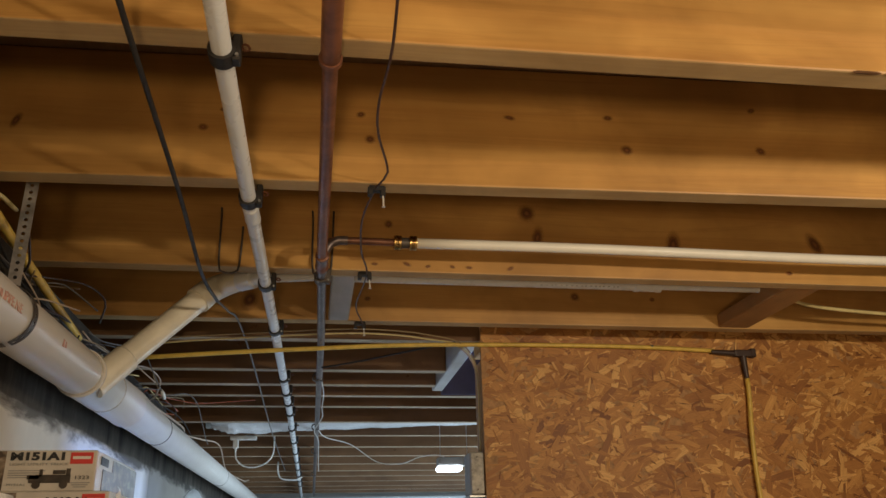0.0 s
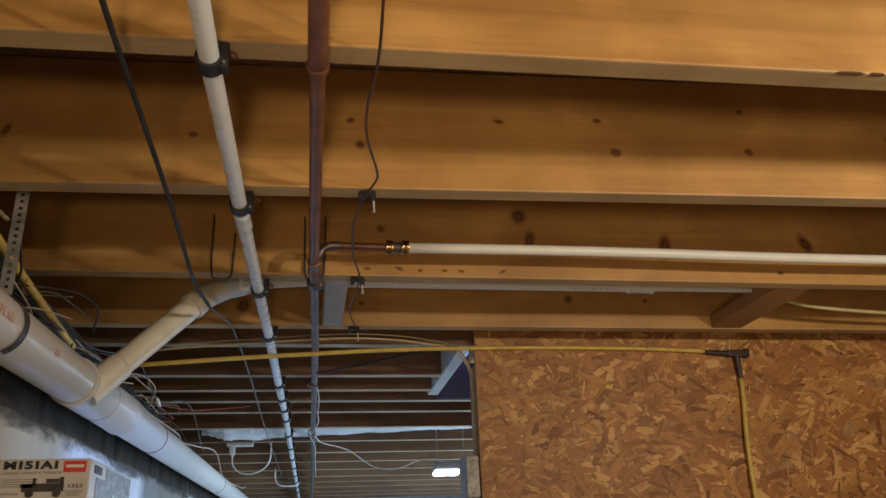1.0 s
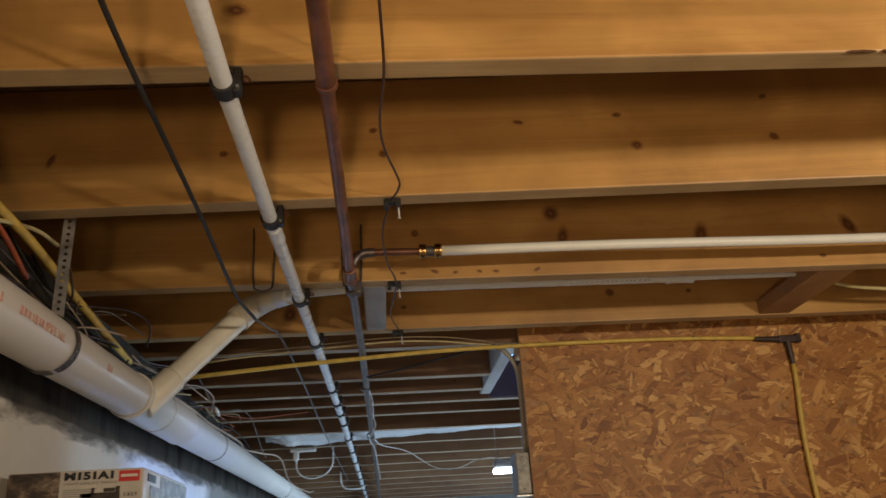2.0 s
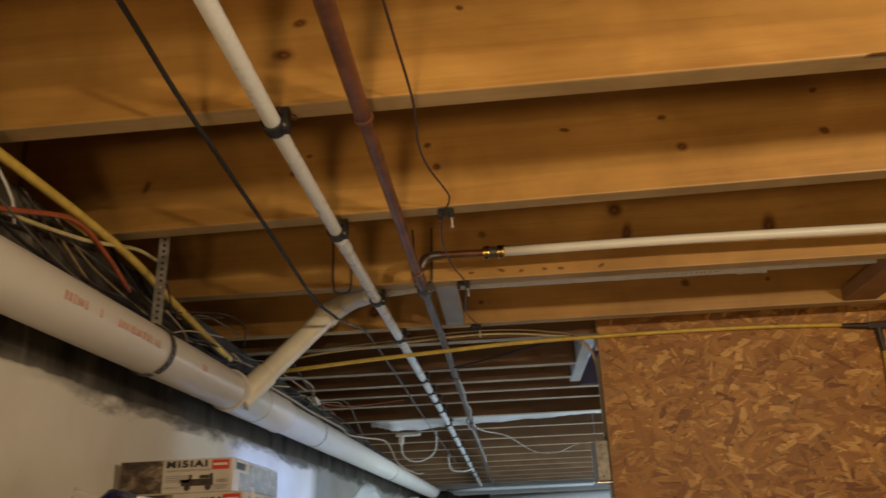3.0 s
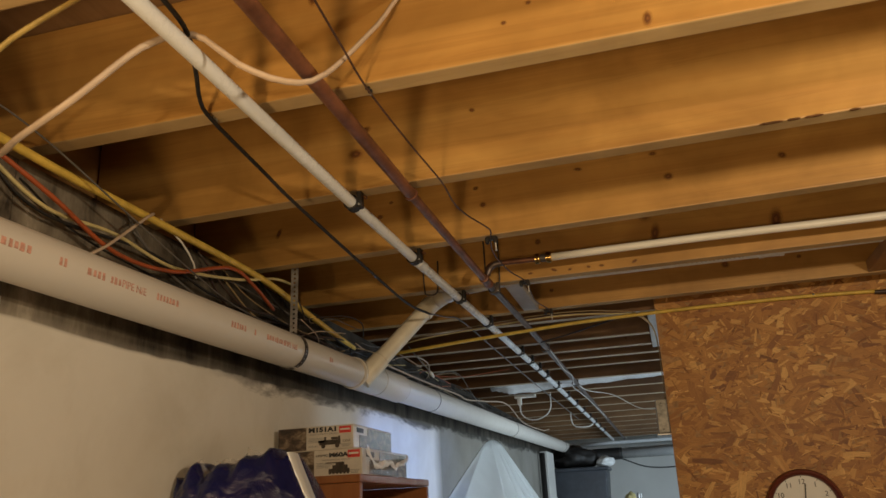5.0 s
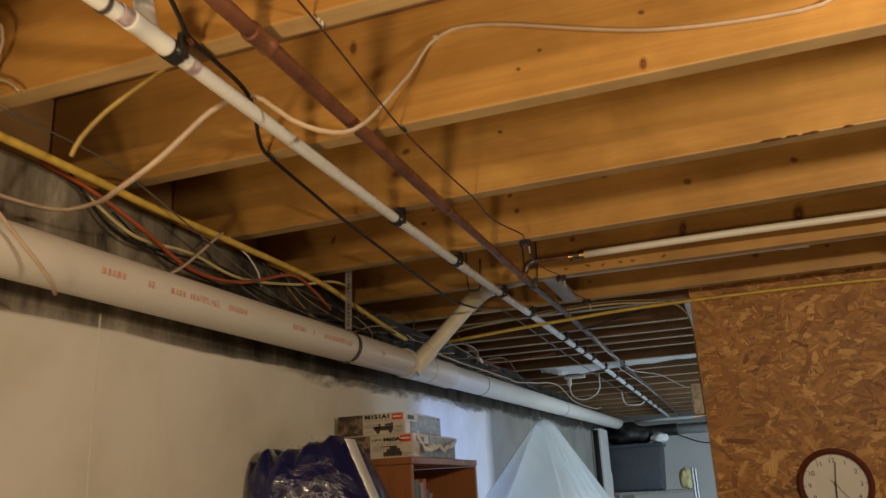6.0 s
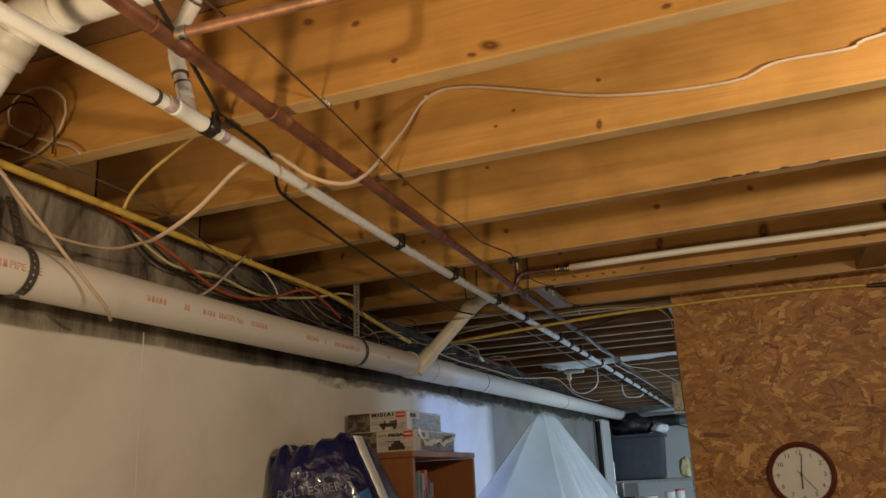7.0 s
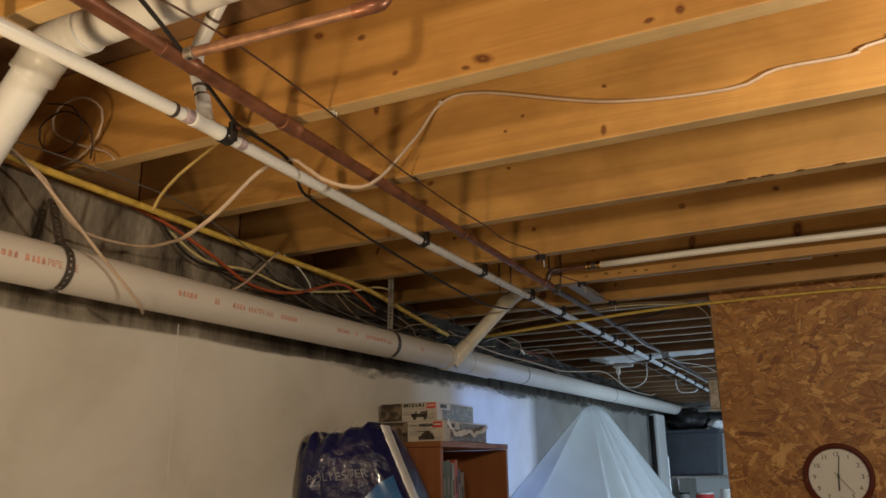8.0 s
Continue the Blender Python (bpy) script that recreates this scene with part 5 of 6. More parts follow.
def film_fold():
    """The bright glint on the shrink film, built as a white twisted ribbon."""
    run = spline([(-0.176, 0.500, 1.738), (-0.174, 0.525, 1.716), (-0.171, 0.550, 1.694), (-0.168, 0.60, 1.698), (-0.168, 0.66, 1.706), (-0.169, 0.700, 1.694), (-0.168, 0.725, 1.703), (-0.170, 0.79, 1.714), (-0.174, 0.825, 1.728)], 0.008)
    bm = bmesh.new()
    rows = []
    for k, p in enumerate(run):
        h = 0.0055 + 0.013 * abs(noise.noise((k * 0.37, 0.0, 5.0)))
        tw = 0.003 * math.sin(k * 0.9)
        rows.append([bm.verts.new(p + Vector((tw * s + 0.003 * (1 - s * s), 0, h * s))) for s in (-1, -0.3, 0.4, 1)])
    for a, b in zip(rows, rows[1:]):
        for k in range(3):
            bm.faces.new((a[k], b[k], b[k + 1], a[k + 1]))
    return part("film_fold", bm, M_GLINT, wrap, "white twisted ribbon shaped as the film's glint", True)


film_fold()


def film_tuft(name, place, size, label):
    """A crumpled scrap of clear film."""
    bm = bmesh.new()
    n = 9
    grid = [[bm.verts.new((place[0] + size[0] * (noise.noise((i * 0.5, j * 0.6, place[1] * 9)) * 0.9), place[1] + size[1] * (i / n - 0.5), place[2] + size[2] * (j / n) * (0.55 + 0.6 * abs(noise.noise((i * 0.7, 3.3, place[2])))))) for j in range(n + 1)] for i in range(n + 1)]
    for i in range(n):
        for j in range(n):
            bm.faces.new((grid[i][j], grid[i + 1][j], grid[i + 1][j + 1], grid[i][j + 1]))
    return tagged(link(name, bm, M_FILM, None, "", True), label, "plastic film")


film_tuft("film_scrap", (-0.40, 0.44, 1.666), (0.05, 0.10, 0.09), "crumpled clear film scrap beside the kit boxes")


BAG_Z0 = 1.14


def bag_surface(u, v):
    """The puffed front of the bag: u across, v up."""
    z = BAG_Z0 + 0.568 * v - 0.060 * max(0.0, 0.75 - u) * v ** 3 + 0.030 * v ** 6 * noise.noise((u * 9, 0.2, 9))
    width = 0.285 - 0.085 * max(0.0, (v - 0.6) / 0.4)
    x = -0.428 + width * u
    puff = (max(0.0, 1 - abs(2 * u - 1) ** 4) ** 0.5) * (max(0.0, 1 - abs(2 * v - 1) ** 5) ** 0.5)
    wrinkle = 0.013 * noise.noise((u * 2.2, v * 4, 0.3)) + 0.010 * abs(noise.noise((u * 3 + v * 4, v * 7 - u * 4, 7.0))) + 0.002 * noise.noise((u * 12, v * 22, 3.0))
    y = 0.062 + 0.55 * (x + 0.428) - 0.060 * puff - wrinkle * (0.35 + puff)
    return Vector((x, y, z))


def fill_bag():
    ob = thing("fibre_fill_bag", (0, 0, 0), "puffy dark blue plastic bag of polyester stuffing on a cabinet", "bag")
    bm = bmesh.new()
    n, m = 60, 70
    grid = [[bm.verts.new(bag_surface(i / n, j / m)) for j in range(m + 1)] for i in range(n + 1)]

    def rear(u, v):
        p = bag_surface(u, v)
        puff = (max(0.0, 1 - abs(2 * u - 1) ** 4) ** 0.5) * (max(0.0, 1 - abs(2 * v - 1) ** 5) ** 0.5)
        return Vector((p.x, 0.115 + 0.55 * (p.x + 0.428) + 0.15 * puff, p.z))

    back = [[bm.verts.new(rear(i / n, j / m)) for j in range(m + 1)] for i in range(n + 1)]
    for i in range(n):
        for j in range(m):
            bm.faces.new((grid[i][j], grid[i + 1][j], grid[i + 1][j + 1], grid[i][j + 1]))
            bm.faces.new((back[i][j], back[i][j + 1], back[i + 1][j + 1], back[i + 1][j]))
    for k in range(n):
        bm.faces.new((grid[k][0], back[k][0], back[k + 1][0], grid[k + 1][0]))
        bm.faces.new((grid[k][m], grid[k + 1][m], back[k + 1][m], back[k][m]))
    for k in range(m):
        bm.faces.new((grid[0][k], grid[0][k + 1], back[0][k + 1], back[0][k]))
        bm.faces.new((grid[n][k], back[n][k], back[n][k + 1], grid[n][k + 1]))
    bmesh.ops.recalc_face_normals(bm, faces=bm.faces[:])
    part("film", bm, M_BAG, ob, "glossy dark blue printed film", True)
    # pale gusset down one edge
    seam = bmesh.new()
    rows = []
    for k in range(41):
        v = k / 40
        p = bag_surface(1.0, v)
        wob = 0.004 * noise.noise((k * 0.5, 1.0, 2.0))
        rows.append([seam.verts.new((p.x - 0.002, p.y - 0.008 + wob, p.z)), seam.verts.new((p.x + 0.005 + wob * 0.5, p.y - 0.003, p.z)), seam.verts.new((p.x + 0.005, p.y + 0.010, p.z)), seam.verts.new((p.x + 0.003, p.y + 0.036, p.z))])
    for a, b in zip(rows, rows[1:]):
        for k in range(3):
            seam.faces.new((a[k], a[k + 1], b[k + 1], b[k]))
    part("edge_seam", seam, M_WHITE_FILM, ob, "milky white side gusset", True)
    # light blue corner patch and words, laid on the puffed surface
    lay = Vector((0, -0.0035, 0))
    patch = bmesh.new()
    g = [[patch.verts.new(bag_surface(0.58 + 0.39 * i / 8, 0.46 + (0.30 - 0.14 * (1 - i / 8)) * j / 8) + lay) for j in range(9)] for i in range(9)]
    for i in range(8):
        for j in range(8):
            patch.faces.new((g[i][j], g[i + 1][j], g[i + 1][j + 1], g[i][j + 1]))
    part("blue_patch", patch, M_BAG_LIGHT, ob, "lighter blue printed patch", True)
    for text, size, u0, v0, mat in (("POLYESTER", 0.033, 0.20, 0.752, M_GREY_PRINT),):
        t = lettering("lettering", text, size, (0, 0, 0), Matrix.Identity(3), mat, ob, 0.0)
        for vert in t.data.vertices:
            vert.co = bag_surface(u0 + vert.co.x / 0.29, v0 + vert.co.y / 0.575) + lay * 1.4
    # yellow band below the words
    b = bmesh.new()
    g = [[b.verts.new(bag_surface(0.12 + 0.36 * i / 8, 0.615 + 0.03 * j / 3) + lay) for j in range(4)] for i in range(9)]
    for i in range(8):
        for j in range(3):
            b.faces.new((g[i][j], g[i + 1][j], g[i + 1][j + 1], g[i][j + 1]))
    part("yellow_band", b, M_YELLOW, ob, "yellow printed band", True)
    # crumpled clear top
    bm = bmesh.new()
    g = []
    for i in range(41):
        u = i / 40 * 0.80
        p = bag_surface(u, 0.985)
        h = 0.014 + 0.050 * abs(noise.noise((u * 9, 0.5, 4))) * (1 - 0.8 * u)
        g.append([bm.verts.new((p.x, p.y + 0.03 + 0.03 * noise.noise((u * 13, j * 0.8, 2)), p.z - 0.004 + h * j / 4)) for j in range(5)])
    for a, b in zip(g, g[1:]):
        for j in range(4):
            bm.faces.new((a[j], b[j], b[j + 1], a[j + 1]))
    part("clear_top", bm, M_CRUMPLE, ob, "crumpled clear top edge", True)
    return ob


M_GREY_PRINT = plain("pale_print", (0.24, 0.24, 0.30), 0.3, vary=0.15, relief=0)
fill_bag()


def low_cabinet():
    ob = thing("storage_cabinet", (0, 0, 0), "plain brown storage cabinet under the bag", "cabinet")
    part("body", bm_box((0.30, 0.56, 1.138), (-0.28, 0.145, 0.569), 0.003), M_SHELF, ob)
    for y in (0.005, 0.285):
        d = part("door", bm_box((0.018, 0.274, 1.08), (-0.125, y, 0.57), 0.002), M_SHELF, ob)
        part("handle", bm_box((0.014, 0.012, 0.10), (-0.110, y + (0.11 if y < 0.1 else -0.11), 0.75), 0.003), M_STEEL, d)
    return ob


low_cabinet()


def wall_clock():
    c = Vector((0.934, YO - 0.003, 1.536))
    ob = thing("wall_clock", c, "round wall clock with a dark red-brown rim and white dial", "clock")
    ob.location = (0, 0, 0)
    prof = [(0.094, 0.0), (0.094, -0.012), (0.097, -0.020), (0.103, -0.024), (0.109, -0.022), (0.113, -0.014), (0.114, 0.0)]
    bm = bmesh.new()
    n = 64
    loops = [[bm.verts.new((c.x + r * math.cos(2 * math.pi * k / n), c.y + d, c.z + r * math.sin(2 * math.pi * k / n))) for r, d in prof] for k in range(n)]
    for k in range(n):
        a, b = loops[k], loops[(k + 1) % n]
        for i in range(len(prof) - 1):
            bm.faces.new((a[i], a[i + 1], b[i + 1], b[i]))
    bmesh.ops.recalc_face_normals(bm, faces=bm.faces[:])
    smooth_part("rim", bm, M_CLOCK_RIM, ob, "dark red-brown rounded rim")
    part("dial", bm_tube([(c.x, c.y, c.z), (c.x, c.y - 0.006, c.z)], 0.095, 48), M_DIAL, ob, "white dial")
    f = c.y - 0.0066
    for k in range(1, 13):
        a = math.pi / 2 - k * math.pi / 6
        s = 0.021
        lettering("numeral", str(k), s, (c.x + 0.076 * math.cos(a), f, c.z + 0.076 * math.sin(a) - s * 0.34), RY90, M_INK, ob, 0.0002, "CENTER")
    for k in range(60):
        if k % 5 == 0:
            a = k * math.pi / 30
            t = Matrix.Rotation(-(a - math.pi / 2), 3, "Y")
            part("minute_mark", bm_box((0.0016, 0.0006, 0.005), (c.x + 0.0905 * math.cos(a), f, c.z + 0.0905 * math.sin(a)), 0, t), M_INK, ob)

    def hand(name, degrees, length, tail, w, depth):
        a = radians(degrees)
        d = Vector((math.sin(a), 0, math.cos(a)))
        mid = c + d * ((length - tail) / 2)
        part(name, bm_box((w, 0.0008, length + tail), (mid.x, c.y - depth, mid.z), 0, Matrix.Rotation(a, 3, "Y")), M_INK, ob)

    hand("minute_hand", 8, 0.070, 0.015, 0.0035, 0.010)
    hand("hour_hand", 184, 0.048, 0.012, 0.005, 0.0085)
    hand("second_hand", 142, 0.072, 0.02, 0.0014, 0.0115)
    smooth_part("hub", bm_tube([(c.x, c.y - 0.006, c.z), (c.x, c.y - 0.0125, c.z)], 0.0045, 16), M_INK, ob)
    return ob


wall_clock()

# ---- deeper in the room ----


def draped_sheet():
    """A thin white cloth tacked up at one place, pulled out flat over the wall in a wide fan of straight folds."""
    bm = bmesh.new()
    n, m = 132, 14
    low = 0.68
    grid = []
    for i in range(n + 1):
        a = -1 + 2 * i / n
        row = []
        # uneven straight pleats running out from the tack
        p = (a * 4.3 + 0.5 * math.sin(a * 5.0)) % 1.0
        ridge = p / 0.72 if p < 0.72 else (1 - p) / 0.28
        for j in range(m + 1):
            d = j / m * low
            half = 0.34 + 2.55 * d
            y = 3.30 + a * half
            z = 1.965 - d - 0.05 * a * a * (1 - j / m)
            x = XW + 0.004 + (ridge ** 1.4 * 0.46 * d + 0.05 * d) * (1 - abs(a) ** 3)
            row.append(bm.verts.new((x, min(y, 4.80 + 0.01 * d), z)))
        grid.append(row)
    for i in range(n):
        for j in range(m):
            bm.faces.new((grid[i][j], grid[i + 1][j], grid[i + 1][j + 1], grid[i][j + 1]))
    bmesh.ops.solidify(bm, geom=bm.faces[:], thickness=0.001)
    ob = link("draped_sheet", bm, M_SHEET, None, "", True)
    return tagged(ob, "thin white sheet tacked at the top and fanning down the wall", "sheet")


draped_sheet()
tagged(link("vent_pipe", bm_tube([(-0.40, 4.85, 0.0), (-0.40, 4.85, 1.98)], 0.022, 16), M_BLACK, None, "", True), "black upright pipe against the foundation wall", "pipe")
tagged(link("wall_pier", bm_box((0.06, 0.34, 2.00), (XW + 0.031, 5.12, 1.00), 0.006), M_BACKWALL), "pale concrete pier on the foundation wall", "pier", kind="structure")


def storage_rack():
    ob = thing("storage_rack", (0, 0, 0), "grey wire storage rack crowded with supplies", "rack")
    for x in (-0.40, 0.26):
        for y in (5.42, 5.82):
            smooth_part("post", bm_tube([(x, y, 0), (x, y, 1.66)], 0.0125, 12), M_STEEL, ob)
    for z in (0.20, 0.70, 1.16, 1.485):
        shelf = part("shelf", bm_box((0.69, 0.012, 0.022), (-0.07, 5.415, z), 0.002), M_STEEL, ob, "wire shelf")
        part("rear_rail", bm_box((0.69, 0.012, 0.022), (-0.07, 5.825, z), 0.002), M_STEEL, shelf)
        for k in range(13):
            part("wire", bm_box((0.68, 0.006, 0.006), (-0.07, 5.42 + 0.4 * k / 12, z)), M_STEEL, shelf)
    return ob


storage_rack()


def tote():
    ob = thing("storage_tote", (-0.20, 5.62, 1.4965), "dark grey plastic storage tote on the wire rack", "tote")
    bm = bm_box((0.46, 0.36, 0.36), (0, 0, 0.18), 0.02, segments=2)
    for v in bm.verts:
        k = 0.90 + 0.10 * v.co.z / 0.36
        v.co.x, v.co.y = v.co.x * k, v.co.y * k
    smooth_part("tub", bm, M_TOTE, ob)
    part("lid", bm_box((0.49, 0.39, 0.028), (0, 0, 0.372), 0.008), M_TOTE, ob)
    return ob


tote()


def lump(name, place, size, mat, label, category, seed):
    bm = bmesh.new()
    bmesh.ops.create_icosphere(bm, subdivisions=4, radius=1.0)
    for v in bm.verts:
        k = 1 + 0.22 * noise.noise(v.co * 1.7 + Vector((seed, 0, 0))) + 0.10 * noise.noise(v.co * 5 + Vector((0, seed, 0)))
        v.co = Vector((v.co.x * size[0] * k, v.co.y * size[1] * k, max(v.co.z, -0.72) * size[2] * k))
    low = min(v.co.z for v in bm.verts)
    for v in bm.verts:
        v.co.z -= low
    ob = link(name, bm, mat, None, "", True)
    ob.location = place
    return tagged(ob, label, category)


lump("black_bag", (-0.24, 5.62, 1.883), (0.20, 0.17, 0.10), M_BLACK, "crumpled black plastic bag on the tote", "bag", 1.0)
lump("snack_bag", (0.19, 5.60, 1.4965), (0.05, 0.05, 0.095), M_YELLOW_PALE, "crumpled pale yellow plastic bag on the wire rack", "bag", 7.0)
lump("white_rag", (0.02, 5.53, 1.883), (0.07, 0.06, 0.045), M_SHEET, "crumpled white rag on the tote's corner", "rag", 4.0)


def tin(place, r, h, mat, lid, label, category):
    ob = thing(category.replace(" ", "_"), place, label, category)
    smooth_part("body", bm_tube([(0, 0, 0), (0, 0, 0.004), (0, 0, h - 0.004), (0, 0, h)], r, 20, radii=[r * 0.96, r, r, r * 0.97]), mat, ob)
    smooth_part("lid", bm_tube([(0, 0, h - 0.002), (0, 0, h + 0.012)], r * 1.03, 20), lid, ob)
    return ob


tin((-0.13, 5.50, 1.1765), 0.075, 0.17, M_RED, M_CARD, "red plastic tub with a white lid on the rack", "tub")
tin((0.05, 5.48, 1.1765), 0.050, 0.20, M_CARD, M_CARD, "white plastic jar on the rack", "jar")
tin((-0.30, 5.50, 1.1765), 0.045, 0.17, M_BOX_GREY, M_BLACK, "grey tin on the rack", "tin")
tin((0.13, 5.47, 1.1765), 0.040, 0.22, M_CARD, M_RED, "white bottle with a red cap on the rack", "bottle")
tin((0.20, 5.55, 1.1765), 0.035, 0.13, M_YELLOW, M_RED, "yellow bottle with a red cap on the rack", "bottle")

# pipes and wires by the end wall
tagged(link("end_wall_pipe", bm_tube([(0.0, 6.62, 2.045), (3.35, 6.62, 2.055)], 0.05, 28), M_PVC, None, "", True), "white plastic drain pipe along the end wall", "pipe")
tagged(link("end_wall_elbow", bm_tube(spline([(0.10, 6.62, 2.045), (-0.12, 6.60, 2.04), (-0.28, 6.54, 2.035), drain_point(6.46), drain_point(6.35)], 0.03), 0.057, 28), M_BLACK, None, "", True), "black rubber drain elbow in the corner", "pipe fitting")
tagged(link("white_conduit", bm_tube([(-0.30, 6.72, 2.15), (0.0, 6.70, 2.155), (3.3, 6.70, 2.16)], 0.016, 12), M_PVC, None, "", True), "thin white conduit along the end wall", "conduit")
cable("end_wall_lead", [(0.10, 6.60, 1.99), (0.35, 6.58, 1.90), (0.7, 6.56, 1.90), (1.0, 6.57, 1.97), (1.2, 6.6, 2.0)], 0.006, M_BLACK, "black lead drooping below the end wall pipe")


def foil_duct():
    """A flattened foil duct slung under the joists, its far end tucked up."""
    ob = thing("foil_duct", (0, 0, 0), "crinkled silver foil duct slung under the joists", "duct")
    n, m = 90, 40
    bm = bmesh.new()
    rings = []
    for k in range(n + 1):
        u = k / n
        x = -0.35 + 1.30 * u
        r = (0.112 - 0.030 * u) * (0.62 + 0.38 * min(1.0, u * 14))
        ring = []
        for j in range(m):
            a = 2 * math.pi * j / m
            loose = 1.0 + 1.8 * max(0.0, 1 - u * 2.2)
            w = loose * 0.010 * noise.noise((x * 9, math.cos(a) * 1.6, math.sin(a) * 1.6)) + loose * 0.007 * abs(noise.noise((x * 34, math.cos(a) * 4, math.sin(a) * 4)))
            ring.append(bm.verts.new((x, 3.035 - 0.01 * u + (r + w) * math.cos(a), 2.262 + 0.030 * u + (r + w) * 0.62 * math.sin(a))))
        rings.append(ring)
    for p, q in zip(rings, rings[1:]):
        for j in range(m):
            bm.faces.new((p[j], p[(j + 1) % m], q[(j + 1) % m], q[j]))
    bm.faces.new(rings[0])
    bm.faces.new(rings[-1][::-1])
    bmesh.ops.recalc_face_normals(bm, faces=bm.faces[:])
    smooth_part("sleeve", bm, M_FOIL, ob)
    smooth_part("collar", bm_ring((-0.352, 3.035, 2.262), (1, 0, 0), 0.036, 0.046, 0.05, 22), M_STEEL, ob)
    return ob


foil_duct()


def meter_box():
    ob = thing("electrical_box", (0.5475, 1.388, 1.842), "grey metal electrical box on the partition's end", "electrical box")
    part("body", bm_box((0.038, 0.080, 0.112), (0, 0, 0), 0.003), M_BOX_GREY, ob)
    part("cover", bm_box((0.034, 0.004, 0.104), (0.001, -0.042, 0), 0.001), M_BOX_PALE, ob, "scuffed pale grey cover")
    for z in (-0.042, 0.042):
        part("screw", bm_tube([(0, -0.044, z), (0, -0.0455, z)], 0.0022, 8), M_DARKSTEEL, ob)
    part("flange", bm_box((0.046, 0.088, 0.005), (0.0, 0, -0.0588), 0.001), M_STEEL, ob, "bright metal flange")
    return ob


meter_box()


def strip_lamp():
    ob = thing("strip_lamp", (0.764, 3.05, 2.040), "small white lamp with a lit tube hung below the joists", "lamp")
    part("housing", bm_box((0.16, 0.07, 0.040), (0.015, 0.010, 0.022), 0.004), M_BOX_GREY, ob, "grey metal housing")
    part("lit_tube", bm_box((0.115, 0.075, 0.022), (-0.010, 0.004, -0.0095), 0.005), M_LAMP, ob, "glowing white tube")
    for x in (-0.05, 0.08):
        part("hanger", bm_tube([(x, 0.01, 0.041), (x, 0.01, ZJ - 2.045 + 0.06)], 0.0016, 6), M_STEEL, ob)
    return ob


strip_lamp()
cable("lamp_cord", [(0.13, 2.86, 2.185), (0.17, 3.0, 2.17), (0.29, 3.1, 2.15), (0.42, 3.15, 2.075), (0.53, 3.1, 2.06), (0.62, 3.08, 2.09), (0.71, 3.06, 2.095), (0.745, 3.05, 2.073)], 0.0020, M_WHITE_CABLE, "white lamp cord swagged below the joists")


def outlet_bar():
    ob = thing("outlet_bar", (-0.222, 3.229, 2.200), "slim white outlet bar with a plug under a joist", "outlet bar")
    part("casing", bm_box((0.125, 0.034, 0.018), (0, 0, 0), 0.004, segments=2), M_WHITE_CABLE, ob)
    plug = part("plug", bm_box((0.026, 0.024, 0.040), (-0.035, 0, -0.0285), 0.005, segments=2), M_WHITE_CABLE, ob)
    part("strain_relief", bm_tube([(-0.035, 0, -0.047), (-0.033, 0, -0.066)], 0.006, 10, radii=[0.0065, 0.0035]), M_WHITE_CABLE, plug)
    return ob


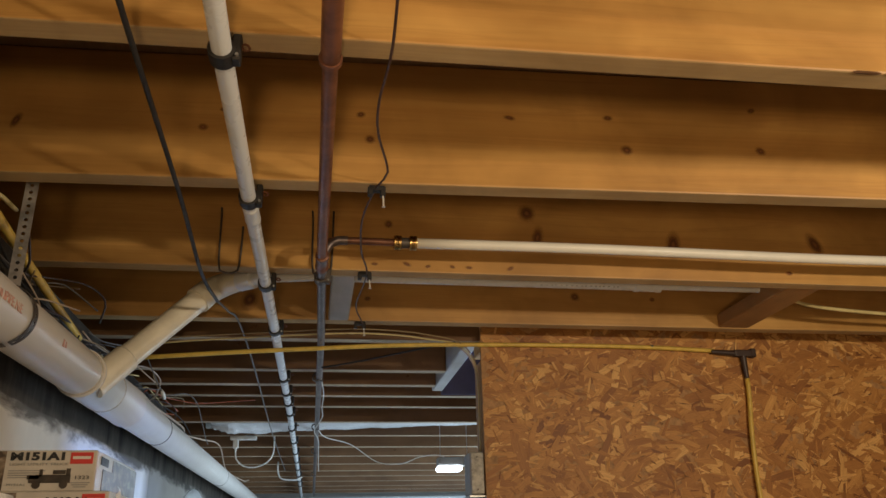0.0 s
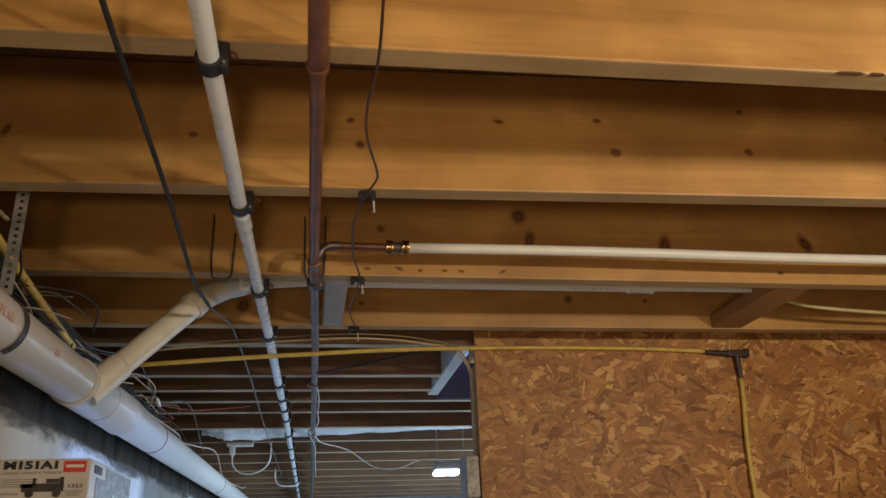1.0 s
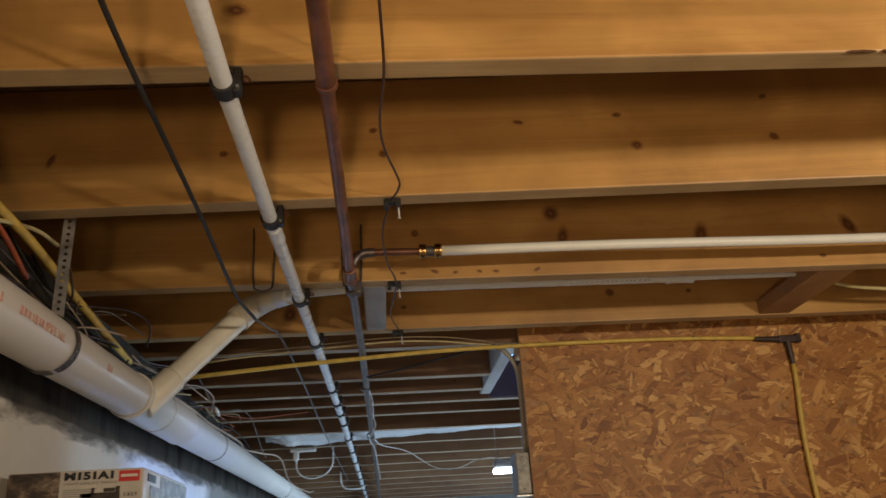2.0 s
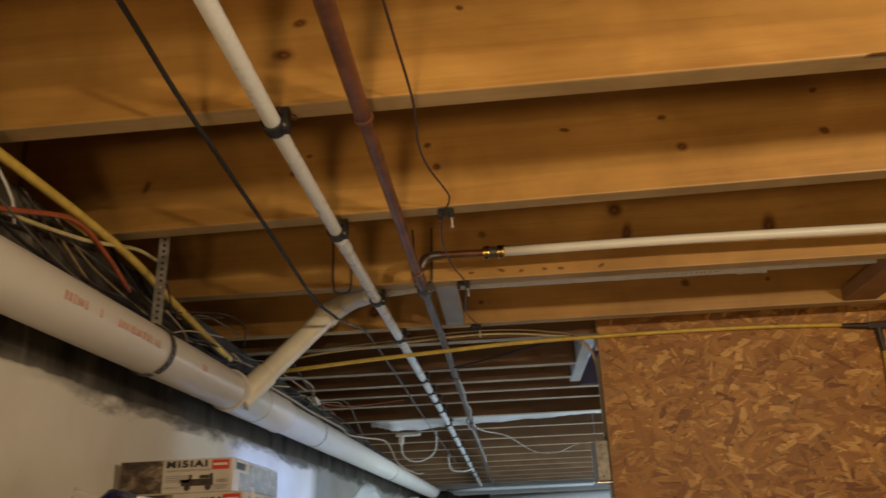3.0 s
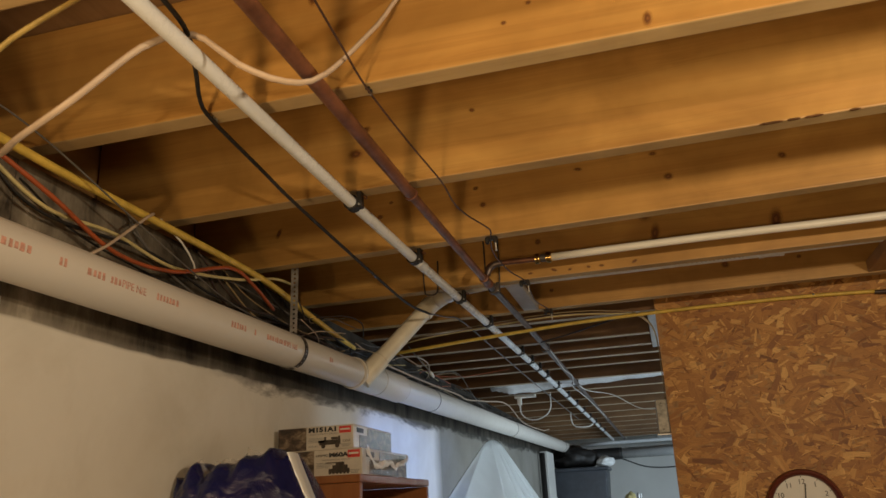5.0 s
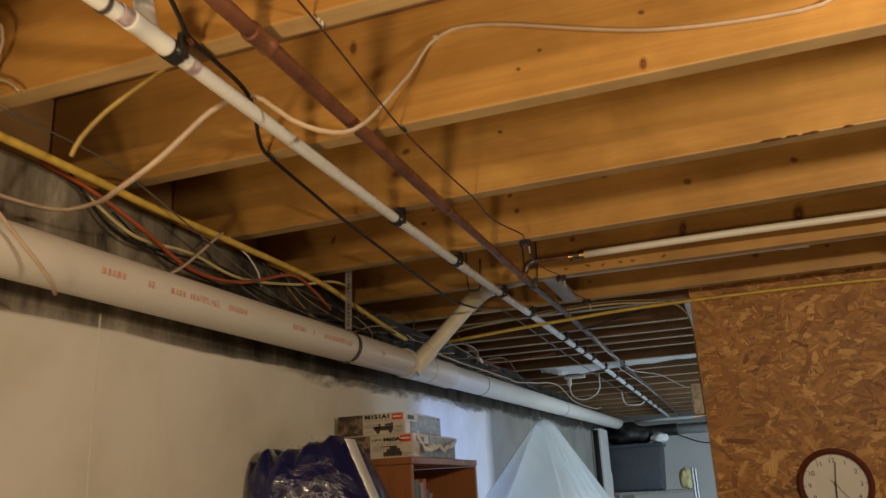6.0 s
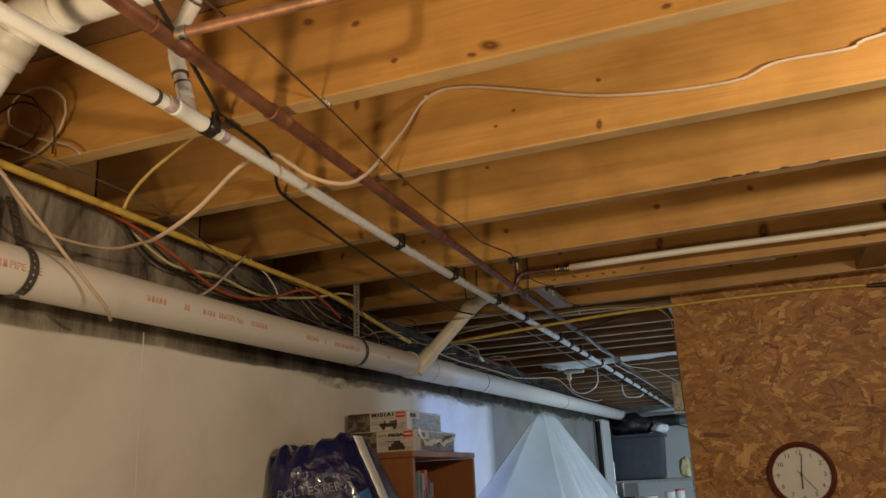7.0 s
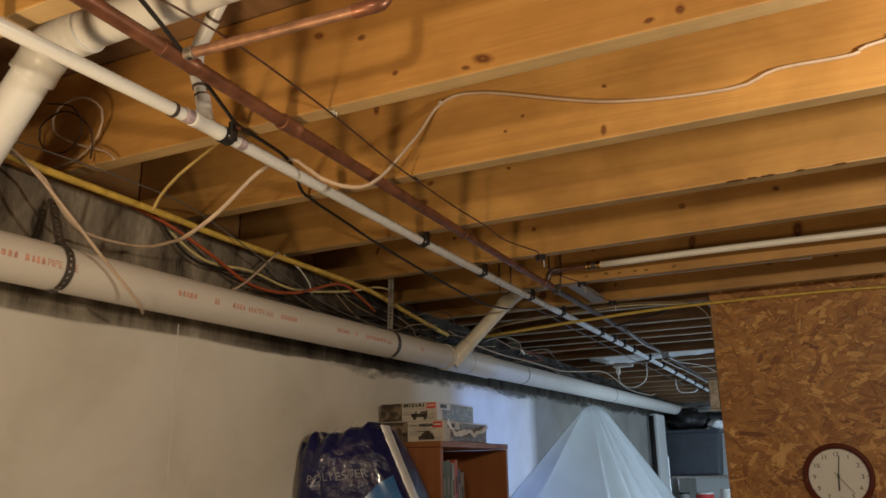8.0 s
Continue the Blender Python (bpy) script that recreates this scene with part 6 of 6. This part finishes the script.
outlet_bar()
cable("hanging_cord", [(-0.256, 3.229, 2.136), (-0.250, 3.23, 2.10), (-0.215, 3.23, 2.068), (-0.160, 3.23, 2.062), (-0.105, 3.23, 2.085), (-0.078, 3.23, 2.125), (-0.075, 3.23, 2.19), (-0.075, 3.245, 2.23)], 0.0034, M_WHITE_CABLE, "white cord looped down from the outlet bar")
cable("pipe_lead", [(0.13, 1.80, 2.195), (0.142, 1.95, 2.17), (0.140, 2.2, 2.165), (0.145, 2.45, 2.175), (0.13, 2.62, 2.17), (0.115, 2.75, 2.16), (0.135, 2.95, 2.15), (0.14, 3.5, 2.16), (0.15, 4.4, 2.16)], 0.0017, M_WHITE_CABLE, "white lead tied along the copper pipe")
cable("wall_lead", [(-0.41, 1.18, 2.10), (-0.36, 1.45, 2.075), (-0.37, 1.75, 2.085), (-0.34, 2.1, 2.080), (-0.37, 2.4, 2.095), (-0.35, 2.7, 2.12), (-0.33, 3.2, 2.16), (-0.36, 3.9, 2.12), (-0.30, 4.3, 2.10), (-0.28, 4.5, 2.12)], 0.0034, M_CREAM_CABLE, "cream cable snaking along the wall top")
cable("hanging_cord", [(-0.10, 4.40, 2.22), (-0.10, 4.40, 2.17), (-0.085, 4.40, 2.125), (-0.05, 4.40, 2.112), (0.02, 4.41, 2.112), (0.05, 4.42, 2.13)], 0.0045, M_WHITE_CABLE, "short white cord hanging between far joists")


EDGE_CHIPS = ((-0.012, 0.812, 0.040), (-0.012, 0.850, 0.022), (-0.012, 0.884, 0.030), (-0.012, 0.951, 0.018), (-0.012, 1.03, 0.026))


def edge_chip(jy, x, length, seed):
    """A torn sliver of bark along a joist's lower edge."""
    rng = random.Random(seed)
    home = JOIST_OBS[jy]
    bm = bmesh.new()
    n = 7
    rows = []
    for k in range(n + 1):
        u = k / n
        w = math.sin(math.pi * u) ** 0.6 * rng.uniform(0.4, 1.0)
        along = length * (u - 0.5)
        rows.append([bm.verts.new((along, *p)) for p in ((-0.0196, 0.0008 + 0.0026 * w), (-0.0199, -0.0004), (-0.0192, -0.0010), (-0.0190 + 0.0035 * w, -0.0012))])
    for p, q in zip(rows, rows[1:]):
        for k in range(3):
            bm.faces.new((p[k], q[k], q[k + 1], p[k + 1]))
    bmesh.ops.solidify(bm, geom=bm.faces[:], thickness=0.0006)
    ob = part("edge_chip", bm, M_CHIP, home)
    ob.location = (x - home.location.x, 0.0, ZJ - home.location.z)


for k, (jy, x, length) in enumerate(EDGE_CHIPS):
    edge_chip(jy, x, length, k)
